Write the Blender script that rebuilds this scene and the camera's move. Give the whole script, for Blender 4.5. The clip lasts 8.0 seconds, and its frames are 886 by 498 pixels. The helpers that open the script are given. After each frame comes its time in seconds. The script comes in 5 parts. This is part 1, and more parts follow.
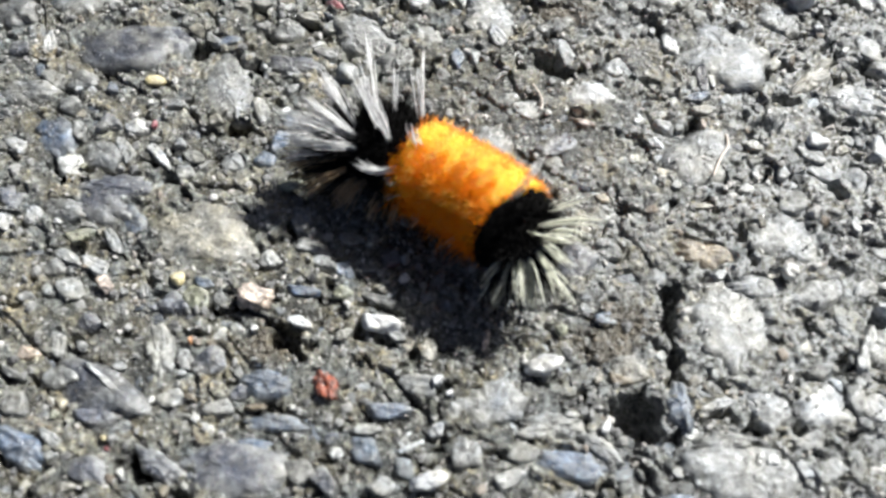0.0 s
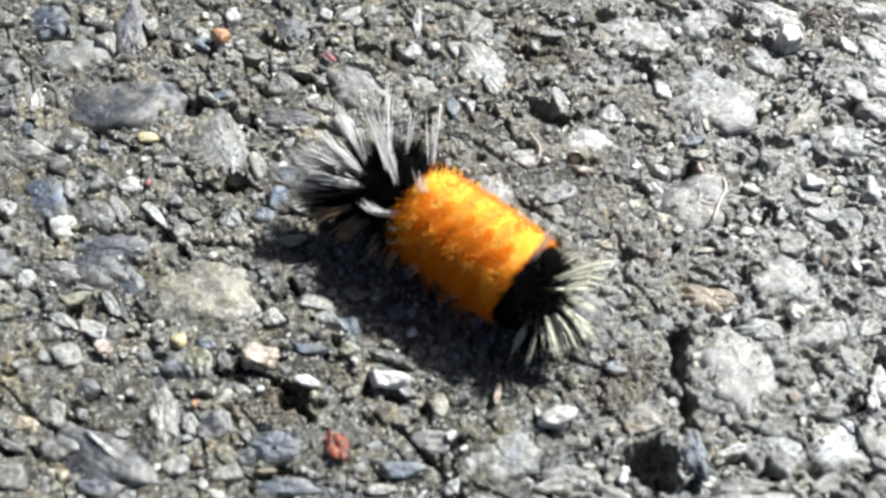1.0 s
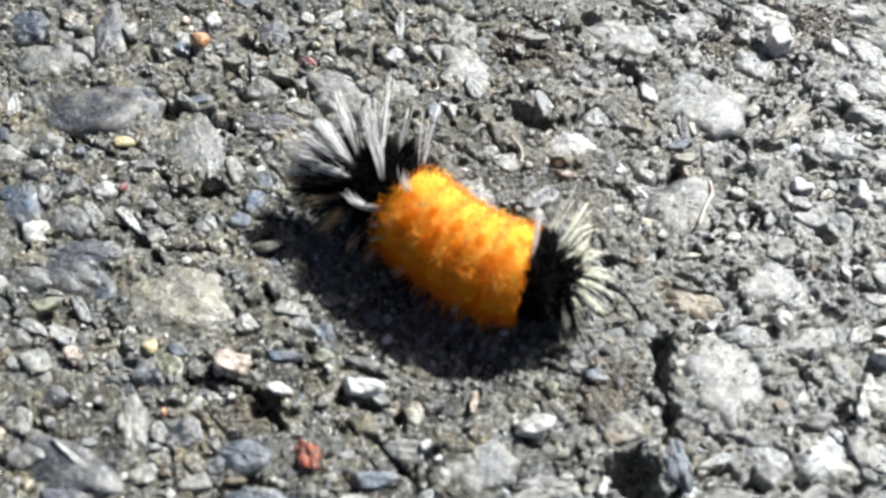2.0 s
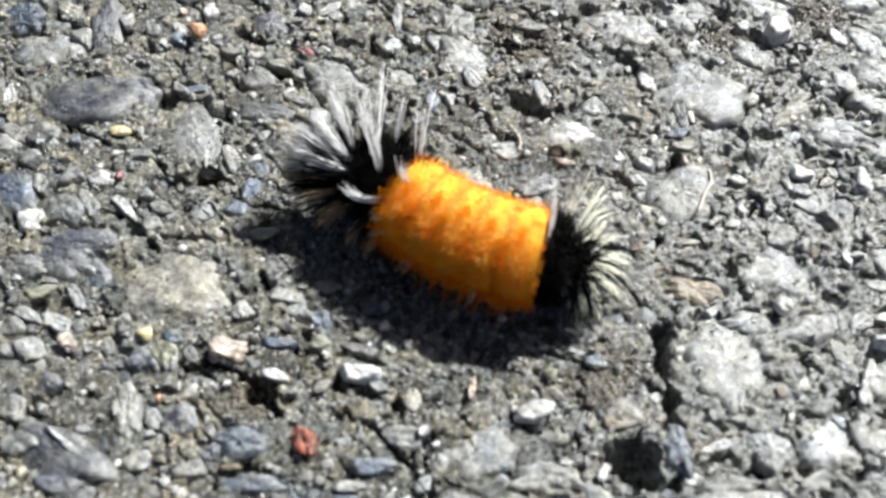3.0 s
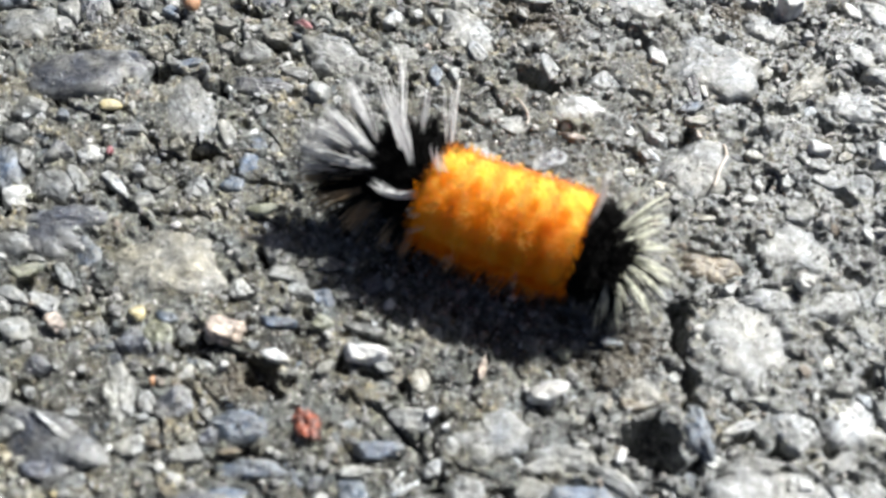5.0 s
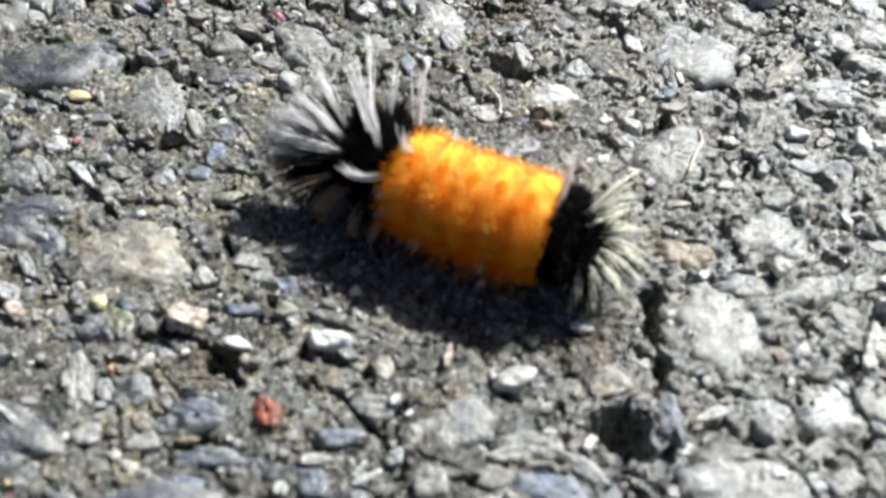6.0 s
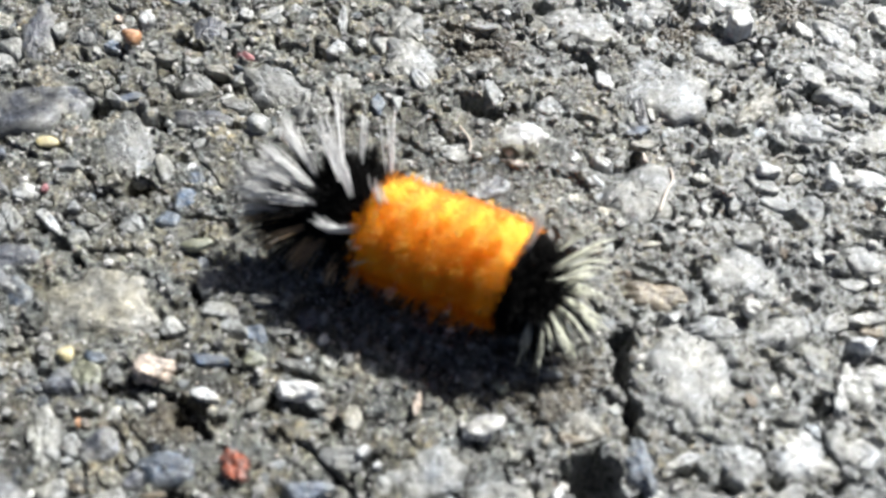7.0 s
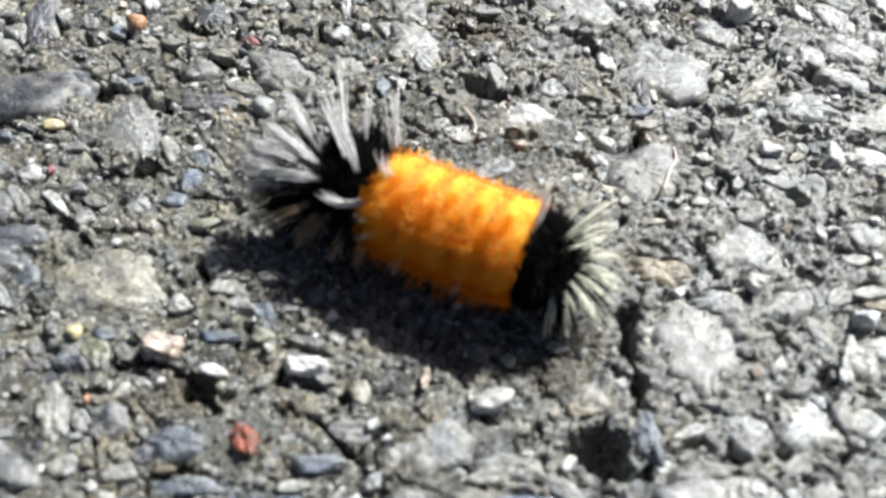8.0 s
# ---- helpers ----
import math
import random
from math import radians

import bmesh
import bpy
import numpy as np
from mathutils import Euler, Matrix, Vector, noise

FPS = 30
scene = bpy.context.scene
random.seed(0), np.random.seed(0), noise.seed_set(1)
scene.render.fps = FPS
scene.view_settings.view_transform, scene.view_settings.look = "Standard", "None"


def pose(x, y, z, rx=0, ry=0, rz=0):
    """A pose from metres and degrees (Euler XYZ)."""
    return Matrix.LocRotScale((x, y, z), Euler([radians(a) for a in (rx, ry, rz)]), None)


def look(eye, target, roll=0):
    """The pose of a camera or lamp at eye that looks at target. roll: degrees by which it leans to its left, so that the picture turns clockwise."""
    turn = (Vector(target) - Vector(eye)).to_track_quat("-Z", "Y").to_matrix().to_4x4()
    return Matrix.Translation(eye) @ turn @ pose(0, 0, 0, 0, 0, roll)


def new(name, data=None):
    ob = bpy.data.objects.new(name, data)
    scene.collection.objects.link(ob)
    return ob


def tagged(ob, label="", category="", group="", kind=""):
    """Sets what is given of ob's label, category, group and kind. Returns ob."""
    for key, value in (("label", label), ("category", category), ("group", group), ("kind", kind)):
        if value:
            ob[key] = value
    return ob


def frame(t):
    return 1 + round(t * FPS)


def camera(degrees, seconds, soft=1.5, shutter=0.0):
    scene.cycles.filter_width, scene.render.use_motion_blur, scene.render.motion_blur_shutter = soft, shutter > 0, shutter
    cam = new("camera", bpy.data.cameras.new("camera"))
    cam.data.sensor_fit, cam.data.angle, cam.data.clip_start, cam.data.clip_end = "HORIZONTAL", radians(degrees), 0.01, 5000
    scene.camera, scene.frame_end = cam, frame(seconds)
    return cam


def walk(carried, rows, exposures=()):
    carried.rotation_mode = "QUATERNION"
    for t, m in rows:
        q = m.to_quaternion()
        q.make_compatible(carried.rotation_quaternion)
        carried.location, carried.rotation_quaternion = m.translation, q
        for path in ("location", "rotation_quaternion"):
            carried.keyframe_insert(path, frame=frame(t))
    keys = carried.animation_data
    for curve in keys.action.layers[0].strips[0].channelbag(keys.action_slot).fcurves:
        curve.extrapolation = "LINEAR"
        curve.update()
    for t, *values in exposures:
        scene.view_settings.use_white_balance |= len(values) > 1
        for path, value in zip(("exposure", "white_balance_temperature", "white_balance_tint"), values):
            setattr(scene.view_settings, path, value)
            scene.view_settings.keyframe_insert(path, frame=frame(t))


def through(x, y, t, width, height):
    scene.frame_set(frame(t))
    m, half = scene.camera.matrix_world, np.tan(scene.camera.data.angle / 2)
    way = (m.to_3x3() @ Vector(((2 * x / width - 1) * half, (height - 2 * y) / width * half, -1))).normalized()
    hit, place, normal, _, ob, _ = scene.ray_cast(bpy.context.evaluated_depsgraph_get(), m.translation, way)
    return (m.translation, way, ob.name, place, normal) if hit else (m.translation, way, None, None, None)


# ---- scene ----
import itertools

# ---- camera ----
cam = camera(51.0, 8.0, soft=2.7)
cam.data.dof.use_dof, cam.data.dof.focus_distance, cam.data.dof.aperture_fstop = True, 0.101, 26.0
walk(cam, [
    (0.0, pose(-0.00165, -0.04270, 0.08237, 25.569, 0.612, 4.354)),
    (0.3, pose(-0.00437, -0.04091, 0.08203, 25.555, -0.062, 4.206)),
    (0.5, pose(-0.00431, -0.04211, 0.08085, 26.381, -0.310, 3.469)),
    (0.7, pose(-0.00506, -0.04347, 0.08074, 27.820, -0.362, 1.890)),
    (1.0, pose(-0.00622, -0.04110, 0.08235, 27.751, -0.873, 1.719)),
    (1.3, pose(-0.00844, -0.04104, 0.08120, 28.361, -1.657, 1.475)),
    (1.5, pose(-0.00723, -0.04126, 0.08019, 28.266, -1.181, 1.417)),
    (1.7, pose(-0.00612, -0.04070, 0.08027, 28.630, -0.967, 1.863)),
    (2.0, pose(-0.00283, -0.04107, 0.08007, 28.796, -0.191, 2.080)),
    (2.2, pose(-0.00282, -0.04251, 0.07947, 29.323, -0.033, 1.909)),
    (3.3, pose(-0.00244, -0.04316, 0.07810, 29.761, -0.234, 2.005)),
    (3.5, pose(-0.00299, -0.04270, 0.07843, 29.300, -0.583, 1.885)),
    (3.7, pose(-0.00334, -0.04282, 0.07847, 29.842, -0.694, 2.213)),
    (4.0, pose(-0.00493, -0.04254, 0.07787, 29.699, -1.023, 1.788)),
    (4.2, pose(-0.00444, -0.04196, 0.07752, 29.501, -0.885, 1.591)),
    (4.5, pose(-0.00464, -0.04269, 0.07675, 29.986, -0.911, 1.581)),
    (4.7, pose(-0.00456, -0.04317, 0.07542, 29.987, -0.923, 1.537)),
    (5.8, pose(-0.00222, -0.04548, 0.07053, 31.513, -0.244, 1.459)),
    (6.0, pose(-0.00034, -0.04580, 0.07042, 31.701, -0.014, 1.578)),
    (6.3, pose(0.00330, -0.04614, 0.06930, 32.699, 0.602, 1.378)),
    (6.5, pose(0.00267, -0.04470, 0.07055, 32.808, 0.976, 0.740)),
    (6.7, pose(0.00260, -0.04440, 0.07032, 32.904, 0.862, 0.812)),
    (7.0, pose(0.00221, -0.04241, 0.07196, 31.936, 0.353, 0.809)),
    (7.3, pose(0.00228, -0.04304, 0.07291, 32.196, 0.331, 0.178)),
    (7.5, pose(0.00208, -0.04342, 0.07270, 32.162, 0.064, 0.691)),
    (7.7, pose(0.00171, -0.04488, 0.07166, 33.124, 0.527, 0.327)),
    (8.0, pose(0.00103, -0.04516, 0.07082, 32.553, 0.157, 0.318)),
])

# ---- light ----
SUN_TURN, SUN_HEIGHT = 46.0, 47.0        # degrees clockwise from +y, and above the ground
SUN_WAY = Vector((math.sin(radians(SUN_TURN)) * math.cos(radians(SUN_HEIGHT)),
                  math.cos(radians(SUN_TURN)) * math.cos(radians(SUN_HEIGHT)), math.sin(radians(SUN_HEIGHT))))
world = bpy.data.worlds.new("sky")
scene.world = world
world.use_nodes = True
sky = world.node_tree.nodes.new("ShaderNodeTexSky")
sky.sky_type, sky.sun_disc, sky.air_density, sky.dust_density = "NISHITA", False, 0.2, 1.2
sky.ozone_density = 0.0
sky.sun_elevation, sky.sun_rotation = radians(SUN_HEIGHT), radians(SUN_TURN)
world.node_tree.links.new(sky.outputs[0], world.node_tree.nodes["Background"].inputs[0])
world.node_tree.nodes["Background"].inputs[1].default_value = 0.062
lamp = bpy.data.lights.new("sun", "SUN")
lamp.energy, lamp.angle, lamp.color = 5.0, radians(0.5), (1.0, 0.995, 0.965)
sun = new("sun", lamp)
sun.matrix_world = look(SUN_WAY * 3, (0, 0, 0))
scene.view_settings.exposure = 1.17


# ---- materials ----
def nodes_of(name):
    mat = bpy.data.materials.new(name)
    mat.use_nodes = True
    tree = mat.node_tree
    return mat, tree, tree.nodes["Principled BSDF"]


def add(tree, kind, **values):
    node = tree.nodes.new(kind)
    for key, value in values.items():
        node.inputs[key].default_value = value
    return node


def noise_at(tree, scale, detail=4.0, rough=0.6):
    """Noise in world millimetres: scale is in waves a metre."""
    geo = tree.nodes.new("ShaderNodeNewGeometry")
    n = add(tree, "ShaderNodeTexNoise", Scale=scale, Detail=detail, Roughness=rough)
    tree.links.new(geo.outputs["Position"], n.inputs["Vector"])
    return n


def ramp(tree, source, stops):
    r = tree.nodes.new("ShaderNodeValToRGB")
    while len(r.color_ramp.elements) < len(stops):
        r.color_ramp.elements.new(0.5)
    for e, (at, c) in zip(r.color_ramp.elements, stops):
        e.position, e.color = at, (*c, 1) if not isinstance(c, float) else (c, c, c, 1)
    tree.links.new(source, r.inputs[0])
    return r


def mixed(tree, a, b, factor, how="MIX"):
    m = tree.nodes.new("ShaderNodeMix")
    m.data_type, m.blend_type = "RGBA", how
    for socket, v in ((m.inputs[6], a), (m.inputs[7], b), (m.inputs[0], factor)):
        if isinstance(v, (int, float)):
            socket.default_value = v if socket == m.inputs[0] else (v, v, v, 1)
        elif isinstance(v, tuple):
            socket.default_value = (*v, 1)
        else:
            tree.links.new(v, socket)
    return m.outputs[2]


def speckled(tree, tone, share, tint):
    """Sand-sized mineral grains of chance tone, and wide cool and warm stains, on a colour."""
    cells = add(tree, "ShaderNodeTexVoronoi", Scale=2500.0)
    tree.links.new(tree.nodes.new("ShaderNodeNewGeometry").outputs["Position"], cells.inputs["Vector"])
    luck = tree.nodes.new("ShaderNodeSeparateColor")
    tree.links.new(cells.outputs["Color"], luck.inputs[0])
    tone = mixed(tree, tone, ramp(tree, luck.outputs[0], [(0.0, 0.35), (0.35, 0.75), (0.7, 1.1), (0.9, 1.5), (1.0, 2.6)]).outputs[0], share, "MULTIPLY")
    stain = noise_at(tree, 330, 4, 0.7)
    return mixed(tree, tone, ramp(tree, stain.outputs[0], [(0.36, (0.88, 0.98, 1.10)), (0.5, (0.98, 1.0, 0.98)), (0.64, (1.05, 1.02, 0.84))]).outputs[0], tint, "MULTIPLY")


def bumped(tree, bsdf, height, strength, distance):
    b = add(tree, "ShaderNodeBump", Strength=strength, Distance=distance)
    tree.links.new(height, b.inputs["Height"])
    tree.links.new(b.outputs[0], bsdf.inputs["Normal"])


def stone_material(name, rgb, speck=0.5, spread=0.35, rough=0.44, bound=True, cling=0.8):
    """Weathered mineral: patches, grains and dark specks on a colour that varies from piece to piece."""
    mat, tree, bsdf = nodes_of(name)
    luck = tree.nodes.new("ShaderNodeObjectInfo").outputs["Random"]
    low, high = tuple(c * (1 - spread) for c in rgb), tuple(min(0.9, c * (1 + spread)) for c in rgb)
    tone = ramp(tree, luck, [(0.0, low), (1.0, high)]).outputs[0]
    patch = noise_at(tree, 520, 6, 0.75)
    grain = noise_at(tree, 1900, 4, 0.75)
    fine = noise_at(tree, 5200, 2, 0.6)
    tone = mixed(tree, tone, ramp(tree, patch.outputs[0], [(0.40, 0.38), (0.59, 1.15)]).outputs[0], 0.85, "MULTIPLY")
    tone = mixed(tree, tone, ramp(tree, grain.outputs[0], [(0.40, 0.20), (0.55, 1.05)]).outputs[0], speck, "MULTIPLY")
    tone = mixed(tree, tone, ramp(tree, fine.outputs[0], [(0.56, 0.0), (0.72, 0.2)]).outputs[0], speck * 0.7, "ADD")
    dirt = noise_at(tree, 300, 5, 0.7)
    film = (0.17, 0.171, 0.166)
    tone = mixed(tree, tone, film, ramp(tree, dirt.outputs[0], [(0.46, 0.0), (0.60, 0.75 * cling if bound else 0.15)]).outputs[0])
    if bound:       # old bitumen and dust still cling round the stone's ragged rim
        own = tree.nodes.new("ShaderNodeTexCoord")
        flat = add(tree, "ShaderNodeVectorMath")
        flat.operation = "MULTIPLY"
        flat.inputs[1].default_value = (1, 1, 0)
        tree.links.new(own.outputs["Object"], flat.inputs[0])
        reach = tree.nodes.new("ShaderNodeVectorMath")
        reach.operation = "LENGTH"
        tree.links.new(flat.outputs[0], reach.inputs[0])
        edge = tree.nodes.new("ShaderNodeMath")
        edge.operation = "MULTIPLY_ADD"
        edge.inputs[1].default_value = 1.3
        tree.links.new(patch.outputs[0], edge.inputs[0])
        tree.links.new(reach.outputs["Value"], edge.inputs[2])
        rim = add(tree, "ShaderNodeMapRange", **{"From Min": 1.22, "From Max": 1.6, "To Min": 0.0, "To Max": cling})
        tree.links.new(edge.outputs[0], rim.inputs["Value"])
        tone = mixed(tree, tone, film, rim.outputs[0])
    tone = speckled(tree, tone, 0.8 * speck, 0.55)
    tree.links.new(tone, bsdf.inputs["Base Color"])
    tree.links.new(ramp(tree, grain.outputs[0], [(0.35, rough + 0.02), (0.65, rough - 0.22)]).outputs[0], bsdf.inputs["Roughness"])
    height = mixed(tree, grain.outputs[0], fine.outputs[0], 0.35)
    bumped(tree, bsdf, height, 0.8, 0.00035)
    bsdf.inputs["Specular IOR Level"].default_value = 1.0
    return mat


ROCKS = {
    "light_grey": ("light grey stone", (0.245, 0.256, 0.262), 0.7, 0.15),
    "pale_grey": ("pale grey stone", (0.215, 0.219, 0.212), 0.6),
    "mid_grey": ("grey stone", (0.138, 0.142, 0.137), 0.6),
    "slate": ("dark slate stone", (0.052, 0.058, 0.076), 0.6),
    "blue_grey": ("blue-grey stone", (0.056, 0.082, 0.125), 0.5),
    "white": ("white quartz", (0.385, 0.39, 0.39), 0.4, 0.2, 0.4),
    "pink": ("pink feldspar", (0.46, 0.37, 0.31), 0.7, 0.15),
    "red": ("red brick stone", (0.36, 0.085, 0.035), 0.9, 0.15),
    "maroon": ("maroon chip", (0.22, 0.06, 0.07), 0.2, 0.1),
    "brown": ("brown stone", (0.155, 0.122, 0.078), 0.4, 0.1),
    "yellow": ("yellow pebble", (0.42, 0.36, 0.20), 0.2, 0.1),
    "tan": ("tan sandstone", (0.235, 0.224, 0.19), 0.55, 0.15),
    "orange": ("orange pebble", (0.44, 0.21, 0.09), 0.15, 0.1),
    "olive": ("olive pebble", (0.185, 0.19, 0.135), 0.3, 0.15),
}
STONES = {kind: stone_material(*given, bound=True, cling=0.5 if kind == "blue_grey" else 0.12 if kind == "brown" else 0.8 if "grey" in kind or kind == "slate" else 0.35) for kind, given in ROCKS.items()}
LOOSE = {kind: stone_material(*given, bound=False) for kind, given in ROCKS.items()}
LOOSE["white"] = stone_material("clean white quartz", (0.60, 0.597, 0.595), 0.2, 0.15, 0.4, bound=False)


def grit_material():
    """Loose and bound grit: mostly grey grains, some pale, a few brown or white."""
    mat, tree, bsdf = nodes_of("grit")
    luck = tree.nodes.new("ShaderNodeNewGeometry").outputs["Random Per Island"]
    tone = ramp(tree, luck, [(0.0, (0.085, 0.086, 0.088)), (0.3, (0.172, 0.174, 0.173)), (0.55, (0.27, 0.273, 0.268)),
                             (0.75, (0.30, 0.298, 0.28)), (0.84, (0.19, 0.15, 0.11)), (0.9, (0.58, 0.57, 0.55))]).outputs[0]
    grain = noise_at(tree, 3800, 4, 0.7)
    tone = mixed(tree, tone, ramp(tree, grain.outputs[0], [(0.36, 0.3), (0.6, 1.0)]).outputs[0], 0.7, "MULTIPLY")
    tree.links.new(tone, bsdf.inputs["Base Color"])
    tree.links.new(ramp(tree, luck, [(0.0, 0.32), (0.9, 0.30), (0.93, 0.10)]).outputs[0], bsdf.inputs["Roughness"])
    bumped(tree, bsdf, grain.outputs[0], 0.8, 0.0004)
    bsdf.inputs["Specular IOR Level"].default_value = 1.0
    return mat


def aggregate_material(name, tones):
    """Crushed rock of many kinds, mottled: each piece takes its tone by chance."""
    mat, tree, bsdf = nodes_of(name)
    luck = tree.nodes.new("ShaderNodeNewGeometry").outputs["Random Per Island"]
    tone = ramp(tree, luck, tones).outputs[0]
    patch, grain, fine = noise_at(tree, 520, 6, 0.75), noise_at(tree, 1900, 4, 0.75), noise_at(tree, 5200, 2, 0.6)
    tone = mixed(tree, tone, ramp(tree, patch.outputs[0], [(0.40, 0.40), (0.59, 1.15)]).outputs[0], 0.85, "MULTIPLY")
    tone = mixed(tree, tone, ramp(tree, grain.outputs[0], [(0.40, 0.25), (0.55, 1.05)]).outputs[0], 0.45, "MULTIPLY")
    tone = speckled(tree, tone, 0.45, 0.8)
    tree.links.new(tone, bsdf.inputs["Base Color"])
    tree.links.new(ramp(tree, grain.outputs[0], [(0.35, 0.46), (0.65, 0.22)]).outputs[0], bsdf.inputs["Roughness"])
    bumped(tree, bsdf, mixed(tree, grain.outputs[0], fine.outputs[0], 0.35), 0.8, 0.0004)
    bsdf.inputs["Specular IOR Level"].default_value = 1.0
    return mat


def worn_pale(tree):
    """A streak, a hand wide, with ragged edges: sun glare painted as pale colour."""
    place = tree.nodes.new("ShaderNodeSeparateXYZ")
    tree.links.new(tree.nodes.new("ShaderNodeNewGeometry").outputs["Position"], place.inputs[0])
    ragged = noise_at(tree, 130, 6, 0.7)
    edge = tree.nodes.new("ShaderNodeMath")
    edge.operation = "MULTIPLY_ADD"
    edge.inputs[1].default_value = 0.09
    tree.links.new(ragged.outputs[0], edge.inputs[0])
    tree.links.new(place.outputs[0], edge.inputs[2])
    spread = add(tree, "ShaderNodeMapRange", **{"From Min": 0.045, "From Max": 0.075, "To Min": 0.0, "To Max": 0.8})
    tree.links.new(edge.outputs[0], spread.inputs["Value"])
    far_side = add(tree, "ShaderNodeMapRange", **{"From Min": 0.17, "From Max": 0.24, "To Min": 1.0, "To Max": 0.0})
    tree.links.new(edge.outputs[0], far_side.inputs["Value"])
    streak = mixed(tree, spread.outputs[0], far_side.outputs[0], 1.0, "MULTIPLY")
    mottle = ramp(tree, noise_at(tree, 1400, 4, 0.7).outputs[0], [(0.45, 0.05), (0.55, 1.0)])
    return mixed(tree, streak, mottle.outputs[0], 1.0, "MULTIPLY")


def asphalt_material():
    """Weathered bitumen packed with sand and crushed rock, grey where it is worn; each grain of rock has its own tone."""
    mat, tree, bsdf = nodes_of("worn asphalt")
    wide, mid, fine = noise_at(tree, 90, 4), noise_at(tree, 1500, 5, 0.7), noise_at(tree, 5200, 4, 0.7)
    rock = tree.nodes.new("ShaderNodeAttribute")
    rock.attribute_name = "grain"
    tone = ramp(tree, rock.outputs["Fac"], [(0.15, (0.040, 0.042, 0.041)), (0.36, (0.110, 0.115, 0.109)), (0.52, (0.176, 0.183, 0.172)),
                                            (0.66, (0.205, 0.210, 0.194)), (0.8, (0.34, 0.342, 0.32)), (0.95, (0.155, 0.132, 0.100))]).outputs[0]
    tone = mixed(tree, tone, ramp(tree, mid.outputs[0], [(0.38, 0.35), (0.60, 1.25)]).outputs[0], 0.85, "MULTIPLY")
    tone = mixed(tree, tone, ramp(tree, fine.outputs[0], [(0.40, 0.35), (0.58, 1.3)]).outputs[0], 0.75, "MULTIPLY")
    tone = mixed(tree, tone, ramp(tree, wide.outputs[0], [(0.35, 0.8), (0.65, 1.1)]).outputs[0], 0.6, "MULTIPLY")
    soil = noise_at(tree, 210, 5, 0.7)       # brown earth rubbed into the pores here and there
    tone = mixed(tree, tone, ramp(tree, soil.outputs[0], [(0.45, (0.89, 0.89, 0.885)), (0.62, (0.92, 0.80, 0.62))]).outputs[0], 1.0, "MULTIPLY")
    tone = speckled(tree, tone, 0.8, 0.9)
    # the glare on the sun's side, put into the asphalt's colour as a pale mix
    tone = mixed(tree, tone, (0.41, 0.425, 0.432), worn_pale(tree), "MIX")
    tree.links.new(tone, bsdf.inputs["Base Color"])
    tree.links.new(ramp(tree, fine.outputs[0], [(0.35, 0.38), (0.65, 0.16)]).outputs[0], bsdf.inputs["Roughness"])
    bumped(tree, bsdf, mixed(tree, mid.outputs[0], fine.outputs[0], 0.5), 0.9, 0.0007)
    bsdf.inputs["Specular IOR Level"].default_value = 1.0
    return mat


def hair_material(name, rgb, through=0.4, spread=0.25, rough=0.4, sheen=0.4):
    """Fine bristles: part of the light goes through them."""
    mat, tree, bsdf = nodes_of(name)
    luck = tree.nodes.new("ShaderNodeNewGeometry").outputs["Random Per Island"]
    tone = ramp(tree, luck, [(0.0, tuple(c * (1 - spread) for c in rgb)), (1.0, tuple(min(0.95, c * (1 + spread)) for c in rgb))]).outputs[0]
    tree.links.new(tone, bsdf.inputs["Base Color"])
    bsdf.inputs["Roughness"].default_value = rough
    bsdf.inputs["Specular IOR Level"].default_value = sheen
    glow = tree.nodes.new("ShaderNodeBsdfTranslucent")
    tree.links.new(tone, glow.inputs[0])
    mix = add(tree, "ShaderNodeMixShader", Fac=through)
    tree.links.new(bsdf.outputs[0], mix.inputs[1])
    tree.links.new(glow.outputs[0], mix.inputs[2])
    tree.links.new(mix.outputs[0], tree.nodes["Material Output"].inputs[0])
    return mat


def plain_material(name, rgb, rough=0.5):
    mat, tree, bsdf = nodes_of(name)
    n = noise_at(tree, 3000, 3)
    tree.links.new(mixed(tree, rgb, ramp(tree, n.outputs[0], [(0.3, 0.75), (0.7, 1.0)]).outputs[0], 0.7, "MULTIPLY"), bsdf.inputs["Base Color"])
    bsdf.inputs["Roughness"].default_value = rough
    return mat


GRIT, ASPHALT = grit_material(), asphalt_material()
DARK_ROCK = aggregate_material("dark crushed rock", [(0.0, (0.055, 0.060, 0.075)), (0.25, (0.070, 0.086, 0.110)), (0.5, (0.125, 0.130, 0.126)), (0.72, (0.175, 0.178, 0.168)),
                                                     (0.86, (0.225, 0.225, 0.205)), (0.93, (0.19, 0.165, 0.125)), (0.97, (0.36, 0.36, 0.355))])
PALE_ROCK = aggregate_material("pale crushed rock", [(0.0, (0.112, 0.120, 0.128)), (0.2, (0.186, 0.194, 0.198)), (0.45, (0.264, 0.275, 0.281)), (0.72, (0.322, 0.334, 0.34)),
                                                     (0.86, (0.42, 0.422, 0.415)), (0.94, (0.26, 0.235, 0.195))])
ORANGE = hair_material("orange bristles", (0.96, 0.45, 0.09), 0.6, 0.03, 0.55, 0.5)
FLANK = hair_material("flank bristles", (0.998, 0.50, 0.034), 0.8, 0.03, 0.5, 0.5)
TUFT = hair_material("deep orange bristles", (0.99, 0.53, 0.05), 0.75, 0.03, sheen=0.5)
RUST = hair_material("rust-orange bristles", (0.92, 0.34, 0.014), 0.5, 0.10, sheen=0.15)
GOLD = hair_material("golden bristle tips", (0.96, 0.58, 0.10), 0.45, 0.1)
